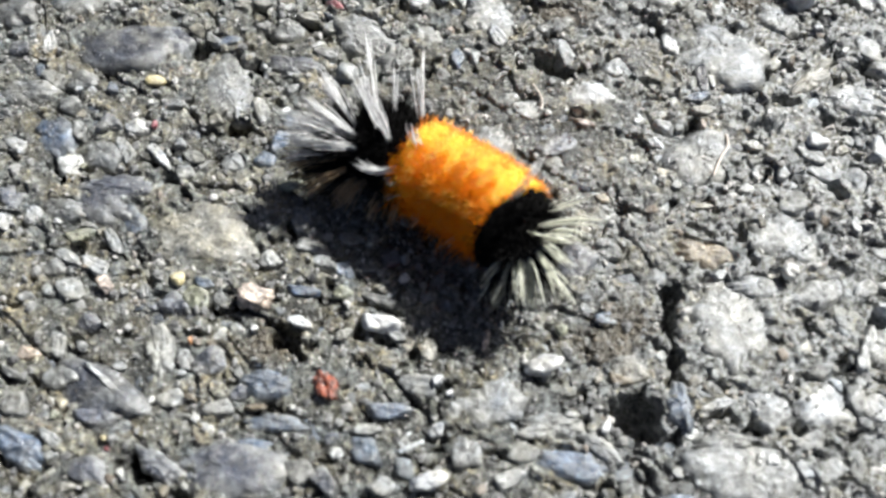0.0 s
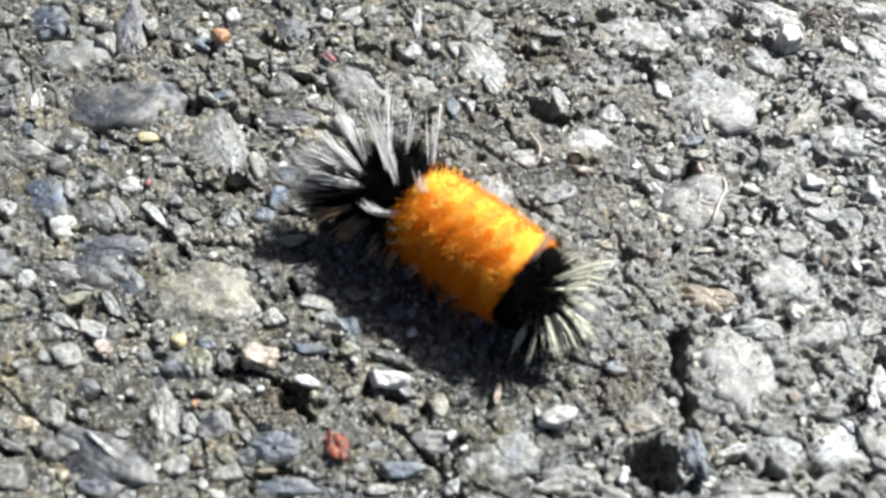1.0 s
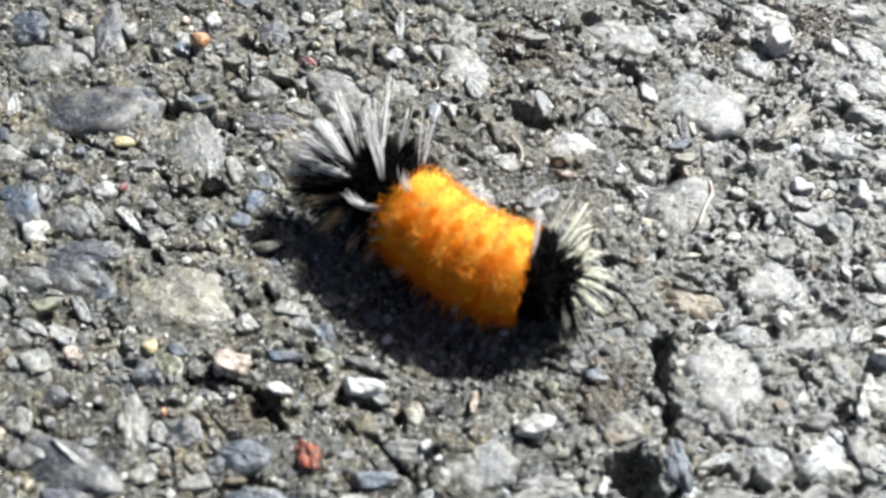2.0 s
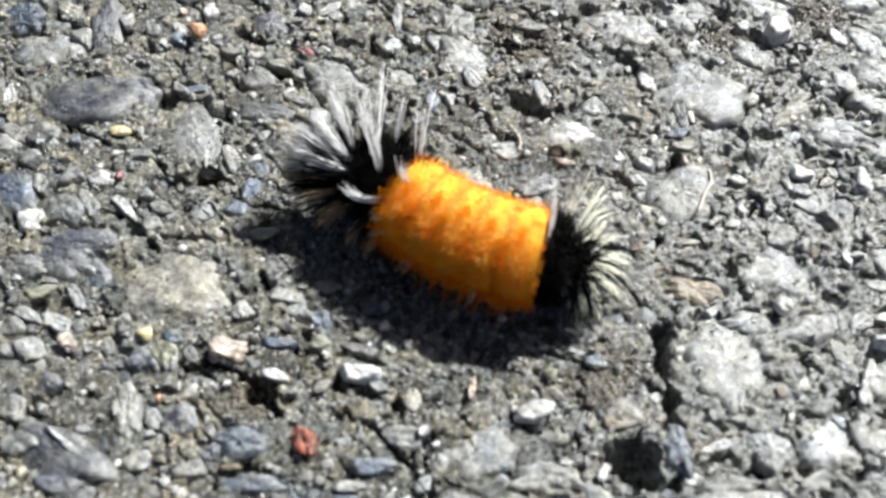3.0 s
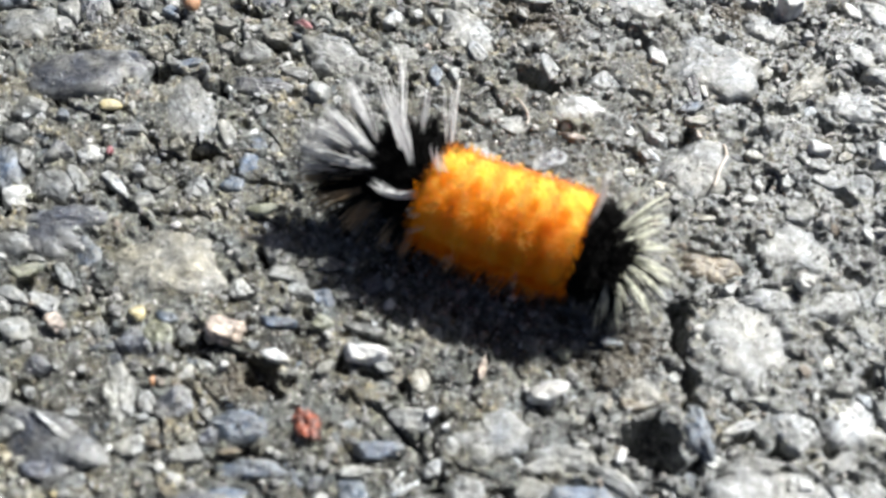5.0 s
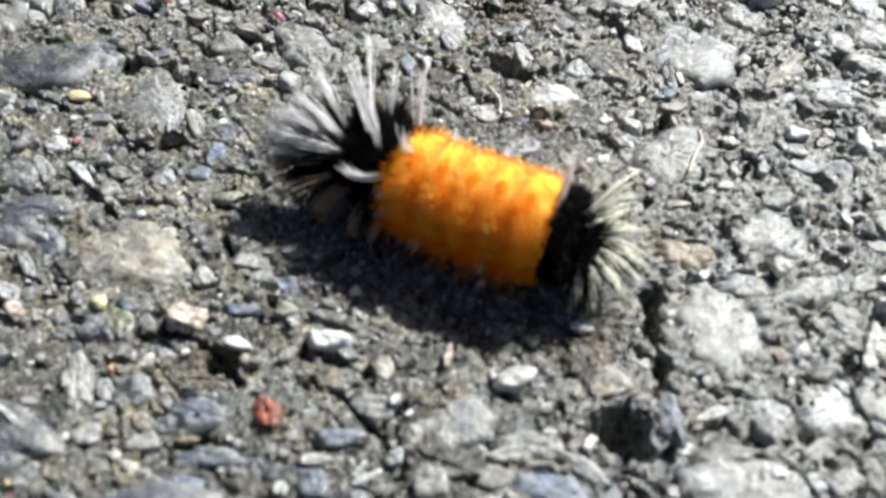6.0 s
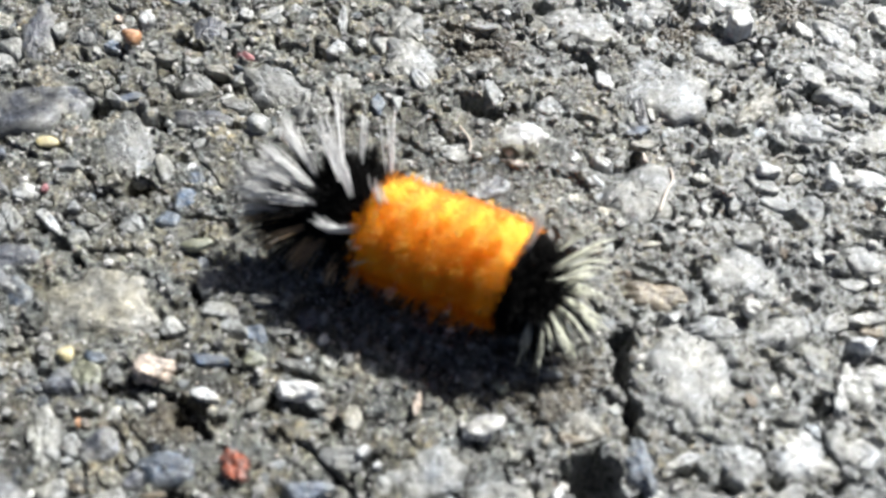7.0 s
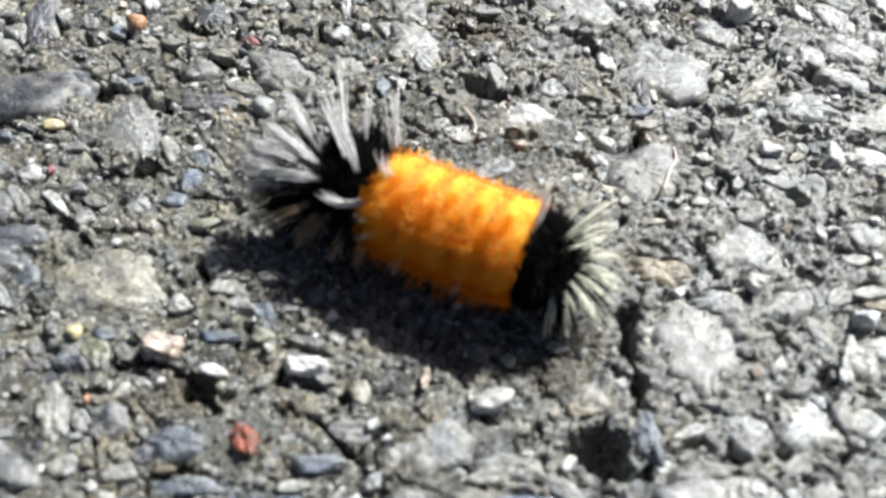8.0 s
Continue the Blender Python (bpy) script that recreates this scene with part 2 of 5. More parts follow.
BLACK = hair_material("black bristles", (0.005, 0.0047, 0.0047), 0.03, 0.4, 0.7, 0.06)
WHITE = hair_material("white hair", (0.96, 0.955, 0.95), 0.5, 0.02, 0.4, 1.0)
CREAM = hair_material("cream hair", (0.78, 0.79, 0.68), 0.45, 0.22, 0.45, 0.6)
TAWNY = hair_material("tawny hair", (0.46, 0.35, 0.23), 0.5, 0.3)
SKIN_ORANGE = plain_material("dark orange skin", (0.998, 0.43, 0.028), 0.75)
flesh = SKIN_ORANGE.node_tree.nodes["Principled BSDF"]
flesh.inputs["Subsurface Weight"].default_value, flesh.inputs["Subsurface Scale"].default_value = 1.0, 0.007
flesh.inputs["Subsurface Radius"].default_value = (1.0, 0.62, 0.14)
SKIN_BLACK = plain_material("black skin", (0.006, 0.0055, 0.0055), 0.8)
SKIN_BLACK.node_tree.nodes["Principled BSDF"].inputs["Specular IOR Level"].default_value = 0.1
felt = noise_at(SKIN_ORANGE.node_tree, 2600, 4, 0.65)
bumped(SKIN_ORANGE.node_tree, flesh, felt.outputs[0], 0.7, 0.0006)
FIBRE = hair_material("dry plant fibre", (0.60, 0.54, 0.48), 0.3, 0.1)


# ---- ground ----
rng = np.random.default_rng(7)


def lattice(x, y, cell, seed):
    """Smooth value noise, 0 to 1, at points x, y (metres) with the given cell size."""
    gx, gy = x / cell, y / cell
    ix, iy = np.floor(gx).astype(np.int64), np.floor(gy).astype(np.int64)
    fx, fy = gx - ix, gy - iy
    fx, fy = fx * fx * (3 - 2 * fx), fy * fy * (3 - 2 * fy)

    def chance(a, b):
        h = np.sin((a * 127.1 + b * 311.7 + seed * 74.7) % 6283.1) * 43758.5453
        return h - np.floor(h)

    top = chance(ix, iy) * (1 - fx) + chance(ix + 1, iy) * fx
    low = chance(ix, iy + 1) * (1 - fx) + chance(ix + 1, iy + 1) * fx
    return top * (1 - fy) + low * fy


PITS = []


def pit(x, y, across, along, depth, turn):
    """A hole in the worn surface, some dug only for the shade beside a stone: half length, half width and depth in
    millimetres, and its lie in degrees.
    """
    PITS.append((x / 1000, y / 1000, across / 1000, along / 1000, depth / 1000, radians(turn)))


# real holes, and hollows dug where only the shade beside stones is dark
pit(-51.5, 28.2, 2.54, 0.83, 3.1, -19)
pit(-43.9, 28.0, 1.75, 0.61, 2.3, -80)
pit(-44.8, 25.8, 1.28, 0.48, 1.8, 1)
pit(-48.4, 30.1, 0.98, 0.74, 2.8, -60)
pit(-46.8, 29.2, 1.05, 0.42, 1.6, -35)
pit(-40.2, 27.8, 0.56, 0.42, 1.6, -2)
pit(-51.3, 22.4, 1.01, 0.42, 1.6, -33)
pit(-38.1, 23.3, 0.59, 0.51, 1.9, -44)
pit(-37.4, 26.3, 1.03, 0.42, 1.6, -79)
pit(-33.4, 24.2, 0.67, 0.47, 1.8, -5)
pit(-35.6, 20.8, 1.04, 0.63, 2.4, -25)
pit(-34.1, 18.9, 1.47, 1.32, 5.0, -81)
pit(-33.5, 10.8, 1.49, 0.42, 1.6, -68)
pit(-31.0, 8.7, 1.70, 0.43, 1.6, -4)
pit(-27.8, 8.9, 1.04, 0.92, 3.5, -27)
pit(-28.9, 16.9, 0.79, 0.71, 2.7, -34)
pit(-25.7, 32.7, 0.99, 0.62, 2.4, -18)
pit(-26.7, 28.1, 1.44, 0.89, 3.4, -33)
pit(-25.0, 27.3, 0.63, 0.56, 2.1, -21)
pit(-15.2, 27.7, 1.99, 0.71, 2.7, -18)
pit(-17.2, 29.3, 0.92, 0.53, 2.0, -84)
pit(-11.7, 26.7, 1.43, 0.66, 2.5, -49)
pit(-10.9, 33.4, 0.70, 0.43, 1.6, 2)
pit(-8.1, 27.2, 1.03, 0.47, 1.8, -26)
pit(-21.6, 27.0, 1.01, 0.55, 2.1, -60)
pit(-19.9, 27.9, 1.06, 0.42, 1.6, -25)
pit(-25.6, 24.3, 0.67, 0.42, 1.6, 1)
pit(-28.4, 24.7, 0.97, 0.42, 1.6, 2)
pit(-22.4, 23.3, 1.62, 0.42, 1.6, -13)
pit(-20.7, 21.9, 0.84, 0.63, 2.4, -22)
pit(-26.6, 20.9, 0.66, 0.57, 2.2, -14)
pit(-23.8, 20.6, 0.50, 0.42, 1.6, -81)
pit(-19.2, 19.1, 0.65, 0.42, 1.6, 2)
pit(-17.6, 19.8, 0.85, 0.42, 1.6, -24)
pit(-20.3, 17.0, 0.79, 0.52, 2.0, -1)
pit(-27.5, 16.7, 0.90, 0.77, 2.9, -64)
pit(-8.5, 17.1, 0.55, 0.44, 1.7, -87)
pit(-7.7, 18.6, 0.50, 0.42, 1.6, 2)
pit(-5.8, 23.7, 0.75, 0.54, 2.0, -24)
pit(-7.6, 22.9, 0.60, 0.47, 1.8, 3)
pit(1.8, 28.0, 1.33, 1.12, 4.3, -32)
pit(1.7, 30.7, 1.01, 0.59, 2.2, 4)
pit(5.9, 29.1, 1.63, 0.42, 1.6, -18)
pit(4.2, 27.3, 0.68, 0.42, 1.6, -20)
pit(5.9, 27.6, 0.50, 0.42, 1.6, 7)
pit(6.6, 33.6, 0.64, 0.52, 2.0, 10)
pit(11.5, 33.5, 1.17, 0.96, 3.6, -13)
pit(8.8, 32.1, 0.86, 0.43, 1.6, 4)
pit(10.8, 28.4, 0.61, 0.42, 1.6, -76)
pit(9.2, 29.2, 0.56, 0.42, 1.6, 6)
pit(12.8, 29.6, 0.50, 0.42, 1.6, 10)
pit(4.5, 23.7, 0.50, 0.42, 1.6, 75)
pit(2.1, 23.2, 0.52, 0.42, 1.6, 6)
pit(4.7, 19.4, 2.17, 1.34, 5.0, -27)
pit(7.7, 18.9, 0.77, 0.60, 2.3, 9)
pit(2.2, 20.9, 0.97, 0.42, 1.6, 10)
pit(10.1, 19.4, 0.95, 0.56, 2.1, 5)
pit(9.4, 25.1, 0.57, 0.51, 1.9, 64)
pit(8.4, 21.9, 0.96, 0.42, 1.6, -11)
pit(12.9, 17.8, 0.50, 0.42, 1.6, 11)
pit(15.0, 17.8, 1.08, 0.53, 2.0, -10)
pit(15.8, 25.8, 1.23, 0.68, 2.6, -49)
pit(22.3, 30.9, 1.94, 0.47, 1.8, -1)
pit(26.5, 33.4, 1.19, 0.89, 3.4, -81)
pit(32.7, 32.1, 1.53, 0.42, 1.6, -26)
pit(30.7, 29.5, 1.87, 0.97, 3.7, -52)
pit(28.0, 30.7, 1.14, 0.56, 2.1, -26)
pit(37.4, 30.0, 1.16, 0.73, 2.8, 12)
pit(41.8, 29.7, 0.98, 0.51, 2.0, -44)
pit(42.5, 28.5, 0.77, 0.43, 1.7, -26)
pit(34.3, 27.9, 0.50, 0.42, 1.6, -28)
pit(32.9, 26.8, 0.50, 0.42, 1.6, 41)
pit(24.5, 26.2, 0.62, 0.53, 2.0, 37)
pit(29.4, 16.7, 1.83, 0.73, 2.8, 4)
pit(34.9, 24.2, 0.94, 0.49, 1.9, 51)
pit(35.9, 22.7, 0.95, 0.71, 2.7, -49)
pit(38.4, 21.3, 0.97, 0.85, 3.2, 63)
pit(40.5, 21.3, 0.68, 0.49, 1.8, -24)
pit(36.1, 20.1, 1.08, 0.42, 1.6, -76)
pit(34.7, 19.0, 0.87, 0.42, 1.6, -77)
pit(27.1, 22.7, 0.79, 0.42, 1.6, -25)
pit(29.6, 20.9, 0.67, 0.42, 1.6, 8)
pit(28.1, 20.1, 0.55, 0.42, 1.6, 12)
pit(19.2, 13.3, 0.80, 0.67, 2.5, 63)
pit(18.9, 12.3, 0.75, 0.48, 1.8, 8)
pit(25.4, 14.4, 0.90, 0.62, 2.3, -87)
pit(26.7, 13.1, 0.82, 0.52, 2.0, -56)
pit(28.0, 12.4, 0.50, 0.42, 1.6, -60)
pit(33.6, 14.7, 1.02, 0.85, 3.2, 84)
pit(35.2, 13.4, 0.56, 0.42, 1.6, -6)
pit(35.9, 14.5, 0.77, 0.42, 1.6, 8)
pit(36.0, 9.0, 1.01, 0.42, 1.6, -51)
pit(34.1, 5.5, 1.25, 0.83, 3.1, -38)
pit(35.3, 11.2, 0.50, 0.42, 1.6, -6)
pit(21.7, 4.9, 0.73, 0.42, 1.6, -43)
pit(20.2, 4.0, 0.61, 0.42, 1.6, 5)
pit(21.7, 2.9, 0.50, 0.42, 1.6, -37)
pit(26.7, 6.9, 0.96, 0.42, 1.6, -73)
pit(16.9, 3.1, 0.50, 0.44, 1.7, 49)
pit(20.1, 0.4, 1.63, 0.42, 1.6, -9)
pit(23.3, -0.1, 0.98, 0.63, 2.4, -43)
pit(26.3, -1.5, 0.58, 0.42, 1.6, -61)
pit(28.0, -2.6, 1.06, 0.42, 1.6, -14)
pit(24.3, -2.4, 0.82, 0.42, 1.6, -73)
pit(17.7, -4.2, 0.85, 0.42, 1.6, -84)
pit(20.5, -5.0, 1.06, 0.42, 1.6, -15)
pit(33.1, -2.8, 1.52, 0.42, 1.6, -41)
pit(29.1, -8.5, 1.48, 0.53, 2.0, -27)
pit(30.8, 2.0, 0.69, 0.42, 1.6, -36)
pit(32.9, 1.4, 0.76, 0.42, 1.6, -76)
pit(16.5, -7.4, 2.00, 1.28, 4.8, -83)
pit(16.4, -10.2, 1.34, 0.91, 3.5, 86)
pit(24.6, -7.1, 0.54, 0.42, 1.6, 77)
pit(25.1, -7.9, 0.52, 0.42, 1.6, 4)
pit(17.0, -13.8, 2.04, 1.00, 3.8, -89)
pit(16.8, -10.7, 1.05, 0.42, 1.6, -2)
pit(13.4, -18.9, 2.40, 2.03, 5.0, -59)
pit(21.0, -15.2, 0.64, 0.42, 1.6, -68)
pit(20.7, -18.2, 1.53, 0.42, 1.6, 10)
pit(24.5, -19.5, 1.94, 0.49, 1.8, -2)
pit(27.0, -17.3, 0.72, 0.42, 1.6, -25)
pit(28.0, -19.2, 1.46, 0.42, 1.6, 83)
pit(32.5, -13.1, 1.19, 0.60, 2.3, 83)
pit(15.2, -20.3, 1.02, 0.84, 3.2, 19)
pit(3.7, -15.7, 1.63, 0.42, 1.6, -19)
pit(9.3, -13.0, 0.50, 0.42, 1.6, 16)
pit(8.4, -17.1, 0.77, 0.45, 1.7, 4)
pit(7.7, -20.1, 1.07, 0.42, 1.6, -10)
pit(-3.6, -17.7, 0.50, 0.42, 1.6, 4)
pit(-19.3, -14.1, 2.14, 1.02, 3.9, -34)
pit(-12.3, -12.7, 1.18, 0.42, 1.6, -29)
pit(-10.1, -13.1, 0.80, 0.42, 1.6, -19)
pit(-20.3, -20.4, 1.01, 0.42, 1.6, -8)
pit(-6.4, -18.6, 1.48, 0.42, 1.6, -0)
pit(-7.1, -14.4, 0.71, 0.42, 1.6, -44)
pit(-11.1, -19.9, 0.78, 0.42, 1.6, -43)
pit(-8.5, -20.7, 0.99, 0.42, 1.6, 2)
pit(-13.3, -22.2, 0.51, 0.42, 1.6, 1)
pit(-12.2, -15.2, 0.57, 0.42, 1.6, -67)
pit(-29.4, -17.6, 0.93, 0.42, 1.6, -70)
pit(-38.4, -14.7, 0.90, 0.42, 1.6, 1)
pit(-39.9, -15.6, 1.02, 0.42, 1.6, -58)
pit(-28.5, -14.0, 1.54, 0.42, 1.6, -3)
pit(-33.0, -6.0, 1.08, 0.57, 2.2, -2)
pit(-32.4, -9.8, 1.60, 0.48, 1.8, -8)
pit(-26.8, -10.8, 0.58, 0.51, 1.9, -38)
pit(-35.9, -8.4, 0.50, 0.42, 1.6, -9)
pit(-39.5, -5.0, 1.29, 0.42, 1.6, -59)
pit(-41.6, -1.5, 1.35, 0.42, 1.6, -53)
pit(-42.1, -5.7, 1.29, 0.42, 1.6, 11)
pit(-43.7, -6.8, 0.77, 0.42, 1.6, -15)
pit(-20.8, -2.9, 1.05, 0.73, 2.8, -28)
pit(-19.1, -5.5, 0.57, 0.42, 1.6, -1)
pit(-15.9, -7.4, 0.84, 0.42, 1.6, -20)
pit(-18.0, -9.2, 1.08, 0.42, 1.6, -9)
pit(-11.3, -10.0, 1.99, 0.42, 1.6, -14)
pit(-22.1, -10.7, 1.11, 0.42, 1.6, 13)
pit(-25.2, 2.1, 0.86, 0.44, 1.7, 0)
pit(-41.6, 3.6, 1.72, 0.56, 2.1, -5)
pit(-36.4, 4.2, 1.54, 0.56, 2.1, -22)
pit(-34.3, 6.0, 0.73, 0.42, 1.6, -76)
pit(-33.8, 2.4, 0.89, 0.74, 2.8, -55)
pit(-46.0, 2.9, 1.56, 0.43, 1.6, -54)
pit(-32.1, 5.1, 1.53, 0.42, 1.6, -20)
pit(-24.8, -10.7, 0.50, 0.42, 1.6, -56)
pit(-22.4, -22.1, 0.70, 0.42, 1.6, 1)
pit(-26.5, -29.0, 0.9, 1.0, 2.0, 0)
pit(-43.1, 3.1, 1.8, 0.5, 1.5, 0)
pit(-30.7, -26.7, 1.66, 1.03, 3.9, -47)
pit(-36.0, -28.6, 0.92, 0.46, 1.7, -32)
pit(-39.5, -27.1, 1.19, 0.42, 1.6, -4)
pit(1.3, -23.7, 2.05, 0.42, 1.6, -1)
pit(9.9, -25.4, 1.26, 0.42, 1.6, -11)
pit(13.8, -24.0, 0.79, 0.42, 1.6, -87)
pit(24.0, -19.4, 1.75, 0.43, 1.6, -11)
pit(17.1, -20.8, 1.01, 0.71, 2.7, -88)
pit(31.7, -23.8, 1.16, 0.43, 1.6, -46)
pit(-6.5, -26.6, 0.55, 0.42, 1.6, -25)
pit(-4.4, -23.3, 0.61, 0.42, 1.6, -16)
pit(-16.2, -26.4, 0.65, 0.42, 1.6, 3)
pit(-28.4, -24.8, 0.51, 0.42, 1.6, 0)
pit(-42.6, -19.4, 0.77, 0.42, 1.6, -48)
pit(-51.3, 3.8, 1.36, 0.47, 1.8, -28)
pit(-45.9, 2.5, 1.50, 0.60, 2.3, -25)
pit(-42.2, 0.7, 1.38, 0.42, 1.6, -52)
pit(-46.4, -12.3, 0.86, 0.42, 1.6, -10)
pit(42.7, 28.5, 1.48, 0.52, 2.0, -23)
pit(47.2, 29.9, 0.82, 0.61, 2.3, 57)
pit(39.6, 20.6, 1.68, 0.68, 2.6, -21)
pit(40.2, 17.2, 1.39, 0.42, 1.6, -14)
pit(41.1, 12.6, 1.19, 0.62, 2.3, -42)
pit(43.4, 13.4, 0.68, 0.44, 1.7, -9)
pit(41.7, 7.5, 1.28, 0.42, 1.6, -34)
pit(40.5, 4.6, 1.50, 0.57, 2.2, -34)
pit(37.2, 3.6, 1.07, 0.42, 1.6, 80)
pit(38.6, -3.4, 1.10, 0.42, 1.6, -4)
pit(36.1, -8.2, 0.92, 0.42, 1.6, -31)
pit(35.6, -14.4, 0.93, 0.42, 1.6, -3)
pit(33.3, -19.1, 1.33, 0.42, 1.6, -4)
for _ in range(110):                     # small crevices where grains have broken out
    pit(rng.uniform(-58, 50), rng.uniform(-32, 39), rng.uniform(0.35, 1.1), rng.uniform(0.22, 0.5), rng.uniform(1.0, 2.0), rng.normal(-25, 30))


def rubble(x, y, cell, seed):
    """Packed angular grains of about one cell each: the grain's chance number, its slope's rise and the way to its rim."""
    gx, gy = x / cell, y / cell
    gx, gy = gx + 0.5 * lattice(x, y, cell * 0.45, seed + 5), gy + 0.5 * lattice(x, y, cell * 0.45, seed + 6)
    ix, iy = np.floor(gx), np.floor(gy)
    best, second = np.full(x.shape, 9.0), np.full(x.shape, 9.0)
    luck, rise = np.zeros(x.shape), np.zeros(x.shape)

    def chance(a, b, k):
        h = np.sin((a * 127.1 + b * 311.7 + (seed + k) * 74.7) % 6283.1) * 43758.5453
        return h - np.floor(h)

    for ox in (-1, 0, 1):
        for oy in (-1, 0, 1):
            cx, cy = ix + ox, iy + oy
            dx, dy = gx - cx - chance(cx, cy, 0), gy - cy - chance(cx, cy, 1)
            d = np.hypot(dx, dy)
            nearer = d < best
            second = np.where(nearer, best, np.minimum(second, d))
            luck = np.where(nearer, chance(cx, cy, 2), luck)
            rise = np.where(nearer, dx * (chance(cx, cy, 3) - 0.5) + dy * (chance(cx, cy, 4) - 0.5), rise)
            best = np.where(nearer, d, best)
    return luck, rise, second - best


FOOT = []          # footprints of the larger stones: x, y, half length, half width, turn, all in metres and radians


def surface(x, y, grain=False):
    """Height of the asphalt between the stones, in metres (and each place's grain number)."""
    x, y = np.atleast_1d(np.asarray(x, float)), np.atleast_1d(np.asarray(y, float))
    near = np.clip(1.6 - np.hypot(x, y) / 0.09, 0.0, 1.0)
    z = 0.0005 * (lattice(x, y, 0.0085, 1) - 0.5) + 0.00025 * (lattice(x, y, 0.0008, 3) - 0.5) + 0.00018 * (lattice(x, y, 0.0004, 7) - 0.5)
    torn = np.clip(2.2 * lattice(x, y, 0.004, 15) - 0.6, 0, 1)          # where the joints between the grains lie open
    along, across = 0.66 * (0.87 * x - 0.5 * y), 1.15 * (0.5 * x + 0.87 * y)      # the roller has drawn the pieces out one way
    wide, rise, rim = rubble(along, across, 0.0054, 10)
    z = z + 0.0006 * (wide - 0.5) + 0.0007 * rise - 0.0009 * torn * np.clip(1 - rim / 0.08, 0, 1)
    coarse, rise, rim = rubble(along, across, 0.0026, 20)
    z = z + 0.00036 * (coarse - 0.5) + 0.00045 * rise - 0.0005 * torn * np.clip(1 - rim / 0.12, 0, 1)
    small, rise, rim = rubble(x, y, 0.0010, 40)
    z = z + 0.00013 * (small - 0.5) + 0.0002 * rise - 0.00006 * np.clip(1 - rim / 0.3, 0, 1)
    z = z - 0.0006 * np.clip((0.06 - small) / 0.03, 0, 1) * np.clip(rim / 0.25, 0, 1)       # grains that have broken out
    tiny, rise, rim = rubble(x, y, 0.0005, 60)
    z = z + 0.00018 * (tiny - 0.5) + 0.00025 * rise
    wx = x + 0.0014 * (lattice(x, y, 0.0016, 81) - 0.5) + 0.0008 * (lattice(x, y, 0.0007, 82) - 0.5)
    wy = y + 0.0014 * (lattice(x, y, 0.0016, 83) - 0.5) + 0.0008 * (lattice(x, y, 0.0007, 84) - 0.5)
    for px, py, rx, ry, depth, turn in PITS:
        near_by = np.nonzero((np.abs(x - px) < 1.3 * max(rx, ry) + 0.002) & (np.abs(y - py) < 1.3 * max(rx, ry) + 0.002))[0]
        dx, dy = wx[near_by] - px, wy[near_by] - py
        u, w = dx * math.cos(turn) + dy * math.sin(turn), dy * math.cos(turn) - dx * math.sin(turn)
        z[near_by] -= depth * np.clip(1.25 - (u / rx) ** 2 - (w / ry) ** 2, 0, 1) ** 0.8
    z = z * near - 0.0001
    return (z, 0.5 + near * (0.5 * coarse + 0.32 * small + 0.18 * tiny - 0.5)) if grain else z


def steps(low, high, step, reach):
    """Coordinates that are dense from low to high and widen from there to reach."""
    inner = list(np.arange(low, high + step / 2, step))
    outer, gap = [], step
    while (outer[-1] if outer else 0) < reach:
        gap *= 1.5
        outer.append((outer[-1] if outer else 0) + gap)
    return np.array([low - o for o in reversed(outer)] + inner + [inner[-1] + o for o in outer])


def mesh_of(name, verts, faces, smooth=False, me=None):
    me = me or bpy.data.meshes.new(name)
    verts, faces = np.asarray(verts, np.float32), np.asarray(faces, np.int32)
    me.vertices.add(len(verts))
    me.vertices.foreach_set("co", verts.ravel())
    k = faces.shape[1]
    me.loops.add(faces.size)
    me.loops.foreach_set("vertex_index", faces.ravel())
    me.polygons.add(len(faces))
    me.polygons.foreach_set("loop_start", np.arange(0, faces.size, k, dtype=np.int32))
    me.polygons.foreach_set("loop_total", np.full(len(faces), k, np.int32))
    me.polygons.foreach_set("use_smooth", np.full(len(faces), smooth))
    me.update(calc_edges=True)
    return me


ground = tagged(new("ground", bpy.data.meshes.new("ground")), "worn grey asphalt with exposed aggregate and grit", "asphalt", kind="structure")


def build_ground():
    """The one sheet of asphalt, with a socket under each stone."""
    xs, ys = steps(-0.064, 0.056, 0.00016, 80), steps(-0.037, 0.045, 0.00016, 80)
    gx, gy = (g.ravel() for g in np.meshgrid(xs, ys))
    z, grain = surface(gx, gy, True)
    for sx, sy, a, b, turn in FOOT:
        near = np.nonzero((np.abs(gx - sx) < max(a, b)) & (np.abs(gy - sy) < max(a, b)))[0]
        dx, dy = gx[near] - sx, gy[near] - sy
        u, w = dx * math.cos(turn) + dy * math.sin(turn), dy * math.cos(turn) - dx * math.sin(turn)
        ragged = 0.9 * (lattice(gx[near], gy[near], 0.0013, 91) - 0.5) + 0.5 * (lattice(gx[near], gy[near], 0.0006, 92) - 0.5)
        inside = np.clip((0.66 + ragged - (u / a) ** 2 - (w / b) ** 2) * 1.8, 0, 1)
        z[near] += inside * (np.minimum(z[near], -0.0008) - z[near])
    verts = np.stack([gx, gy, z], 1)
    nx, ny = len(xs), len(ys)
    k = (np.arange(ny - 1)[:, None] * nx + np.arange(nx - 1)).ravel()
    mesh_of("ground", verts, np.stack([k, k + 1, k + nx + 1, k + nx], 1), True, ground.data)
    ground.data.attributes.new("grain", "FLOAT", "POINT").data.foreach_set("value", grain.astype(np.float32))
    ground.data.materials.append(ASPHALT)


